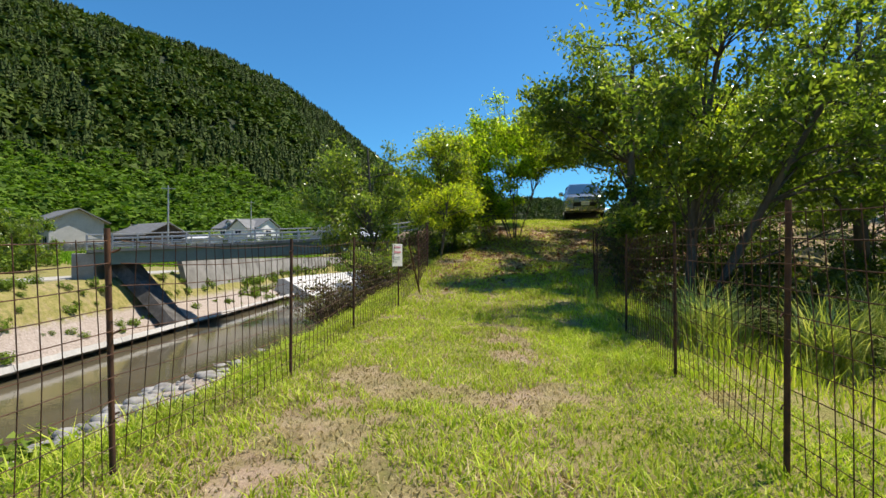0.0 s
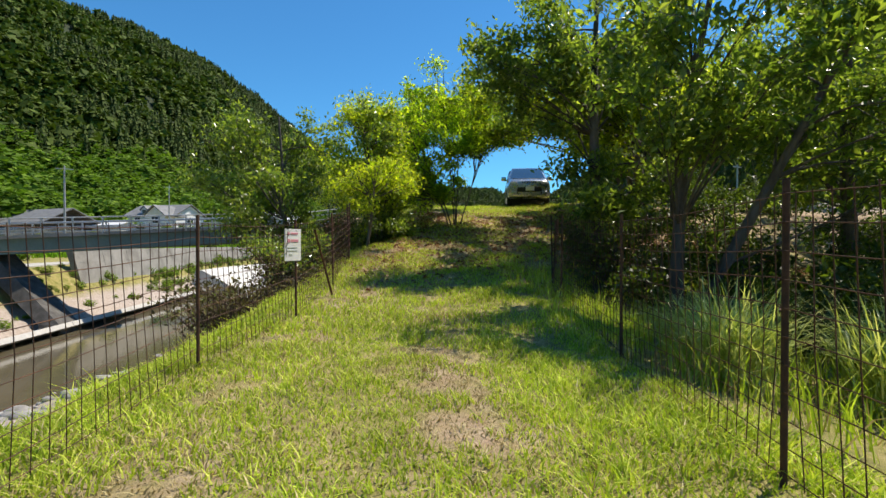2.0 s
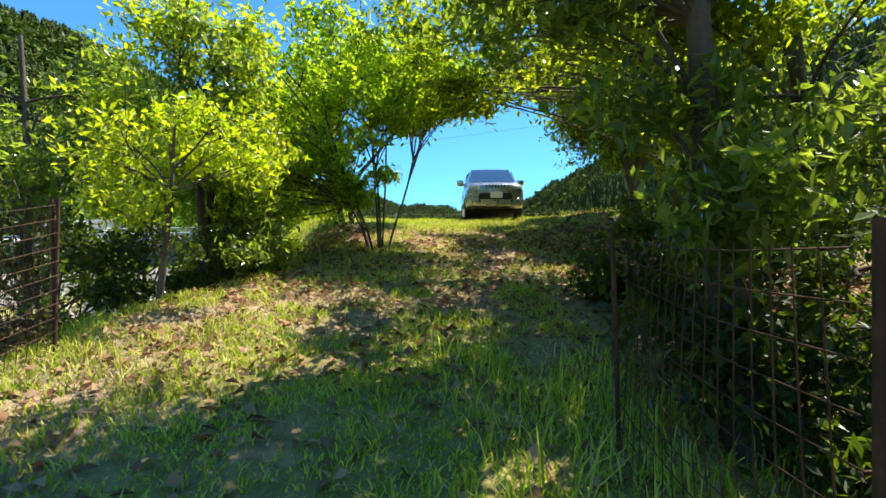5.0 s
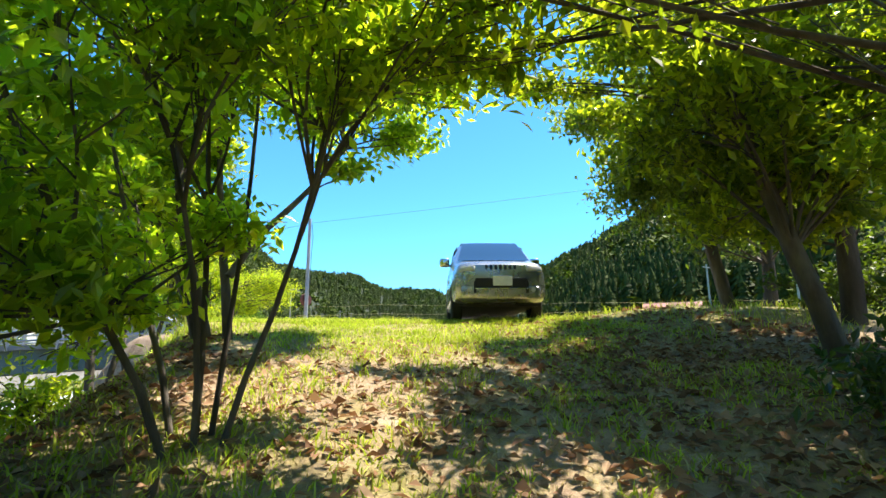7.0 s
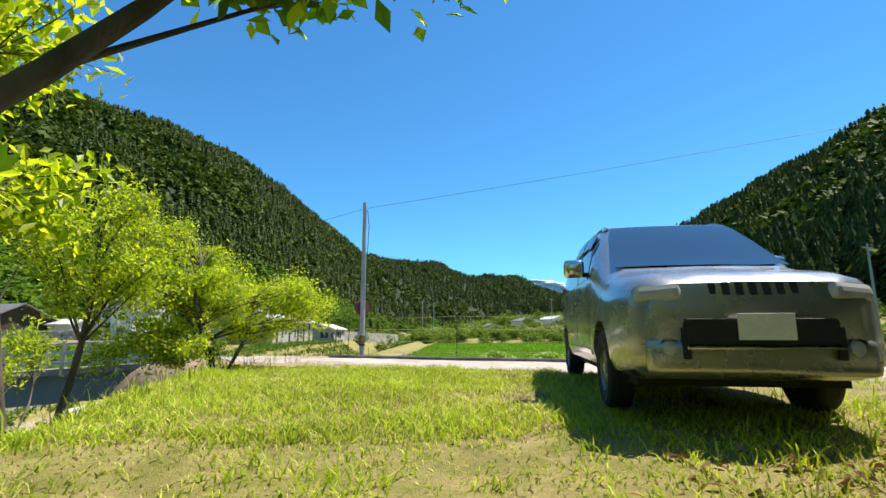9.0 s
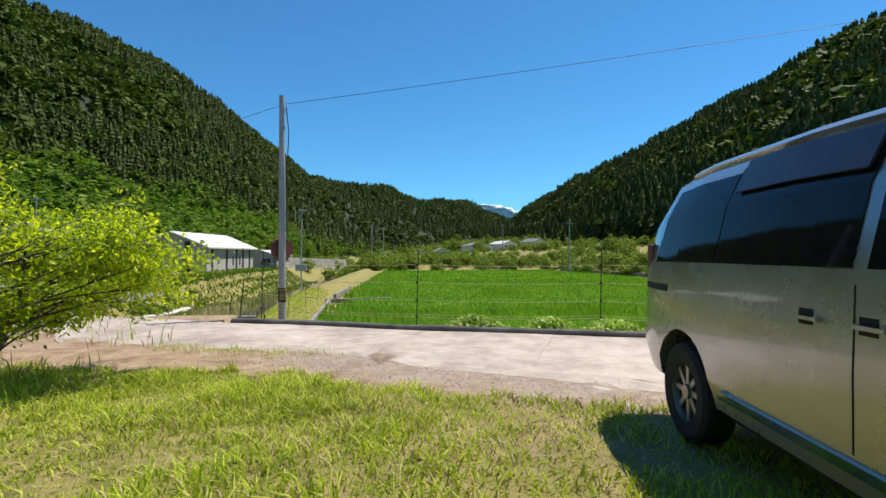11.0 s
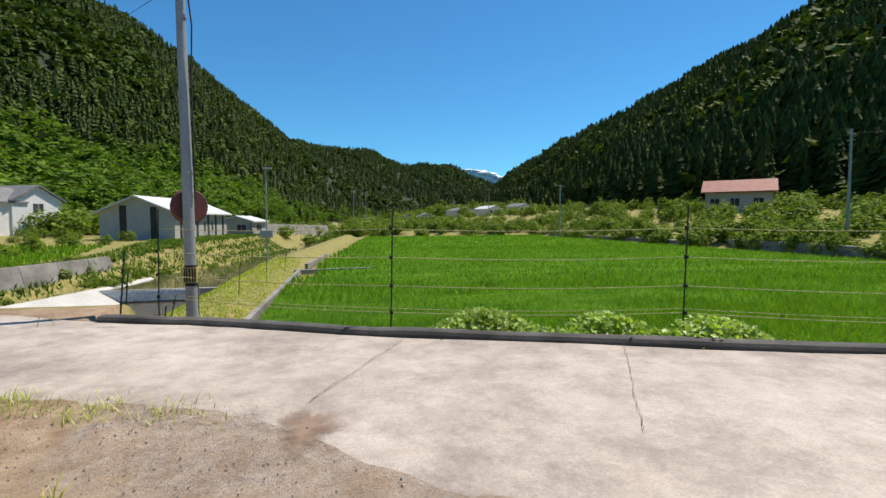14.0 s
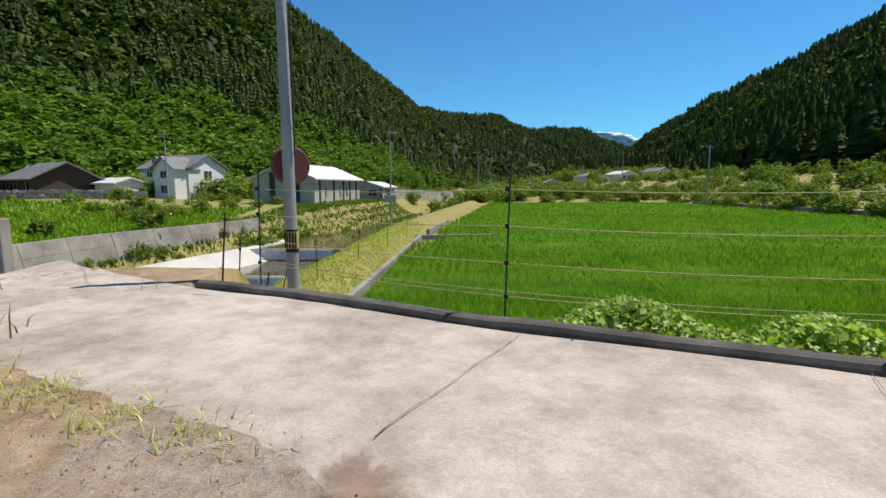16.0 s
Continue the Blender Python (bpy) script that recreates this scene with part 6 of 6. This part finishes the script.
# ---- string fence at the field ----
sf = thing("string_fence", "slim dark posts carrying pale electric fence cords", "fence")
F_POSTS = [(3.0, 34.9), (6.28, 32.85), (9.75, 32.0), (13.4, 30.3), (18.5, 28.1), (25, 25.4), (34, 21.8)]
for x, y in F_POSTS:
    part("post", tubes("post", [([(x, y, 1.0), (x + 0.015, y, 2.6), (x + 0.05, y, 4.05)], 0.010)], M["green_post"], 6), None, sf)
    for z in (2.72, 3.05, 3.4, 3.75):
        part("insulator", box(0.04, 0.04, 0.045, pose(x + 0.02, y - 0.02, z), 0.01), M["black"], sf)
for z, r_c in ((2.74, 0.005), (2.79, 0.004), (3.07, 0.005), (3.42, 0.005), (3.77, 0.004)):
    for a, b_ in zip(F_POSTS[:-1], F_POSTS[1:]):
        t = np.linspace(0, 1, 9)[:, None]
        p = np.array([*a, z]) * (1 - t) + np.array([*b_, z]) * t
        p[:, 2] -= 0.14 * (t * (1 - t))[:, 0]
        part("cord", tubes("cord", [(p, r_c)], M["cord"], 4), None, sf)
for k, (x, y, dx, h_) in enumerate(((2.55, 34.6, 0.15, 1.5), (2.85, 35.1, 0.2, 1.35), (1.9, 36.5, 0.1, 1.2), (2.2, 37.6, 0.25, 1.0), (2.1, 40.5, 0.0, 1.1), (2.4, 44.0, 0.1, 1.1), (2.7, 48.5, 0.0, 1.1), (2.9, 53.5, 0.1, 1.1))):
    z = gz(x, y)
    st = thing("stake", "leaning dark garden stake on the levee", "stake", None, "levee stakes")
    part("shaft", tubes("shaft", [([(x, y, z - 0.2), (x + dx * 0.5, y, z + h_ * 0.5), (x + dx, y, z + h_)], 0.012)], M["green_post"], 6), None, st)
    part("knot", box(0.04, 0.04, 0.04, pose(x + dx * 0.8, y, z + h_ * 0.8), 0.01), M["black"], st)
bm = bmesh.new()
for (x, y, w_, d_, h_, rz) in ((3.35, 44, 0.16, 20.5, 0.28, -1.5), (5.4, 54.3, 4.2, 0.25, 0.25, 8), (4.3, 61, 0.2, 9.0, 0.35, -6)):
    add_box(bm, pose(x, y, 1.0, 0, 0, rz), w_, d_, h_, 0.02)
tagged(part("ditch_edging", bm, M["concrete_old"]), "low concrete edging of the field ditch", "edging", kind="structure")

# ---- buildings ----
def gable_house(name, m, w, d, h, rise, wall, roof, label, windows=(), over=0.5, parent=None):
    """w along x, d along y, ridge along y. windows: (face, along, sill, width, height, material)."""
    ob = parent or thing(name, label, "building", m)
    loc = Matrix() if parent is None else m
    bm = bmesh.new()
    pts = [(-w / 2, 0), (w / 2, 0), (w / 2, h), (0, h + rise), (-w / 2, h)]
    a = [bm.verts.new(loc @ Vector((x, -d / 2, z - (1.5 if z == 0 else 0)))) for x, z in pts]
    c = [bm.verts.new(loc @ Vector((x, d / 2, z - (1.5 if z == 0 else 0)))) for x, z in pts]
    bm.faces.new(a)
    bm.faces.new(c[::-1])
    for k in range(5):
        bm.faces.new([a[k], a[(k + 1) % 5], c[(k + 1) % 5], c[k]])
    part("wall", bm, wall, ob)
    bm = bmesh.new()
    t = 0.22
    sl = rise / (w / 2)
    for s in (-1, 1):
        x1, z1 = s * (w / 2 + over), h - sl * over
        vs = []
        for y in (-d / 2 - over, d / 2 + over):
            for x, z in ((0, h + rise + 0.03), (x1, z1 + 0.03), (x1, z1 + 0.03 + t), (0, h + rise + 0.03 + t)):
                vs.append(bm.verts.new(loc @ Vector((x, y, z))))
        for q in ((0, 1, 2, 3), (4, 7, 6, 5), (0, 4, 5, 1), (1, 5, 6, 2), (2, 6, 7, 3), (3, 7, 4, 0)):
            bm.faces.new([vs[k] for k in q])
    part("roof", bm, roof, ob)
    for face, u, z, ww, hh, mt in windows:
        if face in "ew":
            s = 1 if face == "e" else -1
            wm = loc @ pose(s * (w / 2 + 0.02), u, z, 0, 0, 90)
        else:
            s = 1 if face == "n" else -1
            wm = loc @ pose(u, s * (d / 2 + 0.02), z)
        wi = part("window" if mt == "window" else "wall_panel", box(ww, 0.08, hh, wm), M[mt], ob)
        if mt == "window":
            part("sill", box(ww + 0.2, 0.16, 0.06, wm @ pose(0, 0, -0.07)), M["white"], wi)
            part("frame_bar", box(0.06, 0.12, hh, wm), M["white"], wi)
    return ob


def at(x, y, rz=0):
    return pose(x, y, gz(x, y), 0, 0, rz)


# the hall by the river
hall = gable_house("hall", at(-20.8, 113, -12), 10.8, 17, 4.0, 2.2, M["wall_grey"], M["roof_white"], "pale grey hall with dark panels and white roof",
                   [("s", -2.0, 0, 1.0, 5.0, "dark_panel"), ("s", 2.4, 0, 0.9, 4.8, "dark_panel")] + [("e", u, 0.0, 0.55, 3.9, "dark_panel") for u in (-6.8, -2.0, 1.6, 4.2, 6.9)] + [("e", u, 1.0, 0.5, 1.6, "window") for u in (-4.8, 0.4, 3.0)], over=0.7)
gable_house("annex", at(-12.2, 127.5, -12), 6, 7, 2.6, 0.9, M["wall_grey"], M["roof_white"], "small grey annex with a low white roof", [("e", 0, 0.8, 2.2, 1.2, "window"), ("s", 1, 0.8, 1.6, 1.2, "window")])
# white house with dormer and cross gable
wh = gable_house("white_house", at(-46.5, 118, 68), 8, 13, 5.2, 2.2, M["white"], M["roof_grey"], "white two-storey house with grey roof and dormer",
                 [("w", u, z, 1.3, 1.2, "window") for u in (-4, 0.5, 3.6) for z in (0.9, 3.5)] + [("e", u, z, 1.3, 1.2, "window") for u in (-4, 0, 4) for z in (0.9, 3.5)] + [("s", 0, 3.4, 1.6, 1.3, "window")])
gable_house("wing", pose(-4.3, -3.6, 0, 0, 0, 90), 5.2, 4.4, 5.0, 1.9, M["white"], M["roof_grey"], "", [("n", 0, 3.4, 1.6, 1.2, "window"), ("n", 0, 0.8, 1.8, 1.3, "window")], parent=wh)
gable_house("dormer", pose(-2.3, 2.2, 5.4, 0, 0, 90), 1.6, 2.6, 1.0, 0.7, M["white"], M["roof_grey"], "", [("n", 0, 0.25, 0.8, 0.7, "window")], over=0.2, parent=wh)
part("balcony", box(0.9, 4.2, 1.1, pose(-4.5, 3.0, 2.6), 0.02), M["white"], wh)
gable_house("farmhouse", at(-66, 110, 60), 9, 16, 3.2, 2.4, M["wood_dark"], M["roof_grey"], "low farmhouse with grey tiled roof", [("w", u, 0.8, 2.2, 1.6, "window") for u in (-5, -1.5, 2, 5.5)], over=0.9)
gable_house("farmhouse", at(-75, 98, 55), 9, 12, 5.4, 2.2, M["wall_grey"], M["roof_grey"], "two-storey farmhouse with grey tiled roof", [("w", u, z, 1.8, 1.3, "window") for u in (-4, 0, 4) for z in (0.9, 3.6)], over=0.9)
gable_house("carport", at(-53, 110, 65), 5, 6, 2.3, 0.8, M["white"], M["roof_white"], "small white carport shed")
gable_house("red_house", at(76, 101, 45), 7.5, 10, 3.6, 1.9, M["wall_grey"], M["roof_red"], "grey house with a red-brown roof on the slope", [("w", u, 1.0, 1.4, 1.3, "window") for u in (-3, 0.5, 3.5)] + [("s", 0, 1.0, 1.6, 1.3, "window"), ("s", 0, 3.4, 1.0, 0.8, "window")], over=0.7)
for k, (x, y, rz, w_, d_, h_, rf) in enumerate(((66, 262, 10, 11, 14, 3.0, "roof_grey"), (52, 285, -5, 9, 12, 2.8, "roof_white"), (84, 275, 15, 9, 14, 2.8, "roof_white"), (44, 300, 0, 9, 12, 3.4, "roof_grey"), (92, 250, 20, 8, 10, 2.6, "roof_grey"), (24, 310, 5, 9, 12, 3.6, "roof_grey"))):
    gable_house("valley_house", at(x, y, rz), w_, d_, h_, 1.6, M["white"] if k % 2 == 0 else M["wall_grey"], M[rf], "small valley house seen across the rice" if k % 2 else "white-walled valley house across the rice", [("s", u, 0.9, 1.4, 1.2, "window") for u in (-2.5, 0, 2.5)])
# rubble walls
def rubble_wall(a, b, h, label, seed, size=0.5):
    r = np.random.default_rng(seed)
    a, b = np.array(a, float), np.array(b, float)
    L = np.linalg.norm(b - a)
    ob = thing("stone_wall", label, "wall")
    vs, fs, o = [], [], 0
    base = np.array([(x, y, z) for x in (-0.5, 0.5) for y in (-0.5, 0.5) for z in (-0.5, 0.5)])
    cf = np.array([(0, 1, 3, 2), (4, 6, 7, 5), (0, 4, 5, 1), (2, 3, 7, 6), (0, 2, 6, 4), (1, 5, 7, 3)])
    d = (b - a) / L
    for row in range(int(h / size * 1.3)):
        u = 0.0
        while u < L:
            w_ = size * r.uniform(0.7, 1.6)
            p = a + d * (u + w_ / 2)
            z = gz(*p) + (row + 0.4) * size / 1.3
            q = base * np.array([w_ * 0.96, 0.6, size / 1.3 * r.uniform(0.85, 1.1)]) * (1 + r.normal(0, 0.12, (8, 1)))
            vs.append(np.column_stack([p[0] + q[:, 0] * d[0] - q[:, 1] * d[1], p[1] + q[:, 0] * d[1] + q[:, 1] * d[0], z + q[:, 2]]))
            fs.append(cf + o)
            o += 8
            u += w_
    part("stones", fast_mesh("stones", np.concatenate(vs), np.concatenate(fs), [M["stone"]]), None, ob)


rubble_wall((41.6, 44), (42.5, 66), 1.0, "low dry stone wall at the field edge", 1)
rubble_wall((42.6, 70), (43.2, 108), 0.8, "low dry stone wall below the hedges", 2, 0.6)
rubble_wall((-72, 88), (-44, 103), 1.6, "rubble stone wall below the houses", 3, 0.6)
# stones on the river bed and bank
r_ = np.random.default_rng(17)
bm = bmesh.new()
bmesh.ops.create_icosphere(bm, subdivisions=2, radius=1)
st_v = np.array([v.co[:] for v in bm.verts])
st_f = np.array([[v.index for v in f.verts] for f in bm.faces])
bm.free()
vs, fs, o = [], [], 0
for _ in range(620):
    x, y = r_.uniform(-9.3, -4.6), r_.uniform(2, 24)
    if _ > 530:
        x, y = r_.uniform(-16, -10), r_.uniform(8, 40)
    s = (0.06 + 0.26 * r_.uniform() ** 2.5) * (1 if _ < 530 else 0.7)
    q = st_v * s * np.array([1.2, 0.9, 0.6]) * (1 + 0.18 * np.sin(st_v[:, [1]] * 5 + _) * np.cos(st_v[:, [0]] * 4 + 2 * _))
    vs.append(q + np.array([x, y, gz(x, y) + 0.12 * s]))
    fs.append(st_f + o)
    o += len(st_v)
tagged(new("river_stones", fast_mesh("river_stones", np.concatenate(vs), np.concatenate(fs), [M["stone"]], True)), "grey boulders and cobbles on the river bar", "stones", kind="stuff")
# pebbles on the gravel verge
vs, fs, o = [], [], 0
oct_v = np.array([(1, 0, 0), (-1, 0, 0), (0, 1, 0), (0, -1, 0), (0, 0, 1), (0, 0, -1)], float)
oct_f = np.array([(0, 2, 4), (2, 1, 4), (1, 3, 4), (3, 0, 4), (2, 0, 5), (1, 2, 5), (3, 1, 5), (0, 3, 5)])
px_, py_ = r_.uniform(2.5, 11, 9000), r_.uniform(26, 31.5, 9000)
ok = (py_ + 0.75 * (px_ - 5.5) > 28.6 + r_.normal(0, 0.5, 9000)) & (py_ < np.interp(px_, [p[0] for p in road_near[2:]], [p[1] for p in road_near[2:]]) + r_.normal(0.0, 0.35, 9000))
for x, y, z in zip(px_[ok], py_[ok], land(px_[ok], py_[ok])):
    s = r_.uniform(0.003, 0.009)
    vs.append(oct_v * s * r_.uniform(0.6, 1.3, (6, 1)) + np.array([x, y, z + 0.007]))
    fs.append(oct_f + o)
    o += 6
tagged(new("gravel", fast_mesh("gravel", np.concatenate(vs), np.concatenate(fs), [M["stone"]])), "loose gravel at the lane's edge", "gravel", kind="stuff")
# white cloud low over the valley head
r_ = np.random.default_rng(23)
vs, fs, o = [], [], 0
for k in range(60):
    a = radians(-12.5 - 7.0 * r_.uniform())
    q = st_v * np.array([r_.uniform(40, 90), 60, r_.uniform(12, 30)]) * (1 + 0.2 * np.sin(st_v[:, [0]] * 6 + k))
    vs.append(q + np.array([-3900 * math.sin(a), 3900 * math.cos(a), r_.uniform(230, 430 - 12 * (-math.degrees(a) - 12.5))]))
    fs.append(st_f + o)
    o += len(st_v)
M["cloud"] = surface("cloud_white", ((0.8, 0.8, 0.82), (0.9, 0.9, 0.9)), 0.01, 1.0, bumps=0)
tagged(new("backdrop_cloud", fast_mesh("backdrop_cloud", np.concatenate(vs), np.concatenate(fs), [M["cloud"]], True)), "small white cloud above the valley head", "cloud", kind="structure")
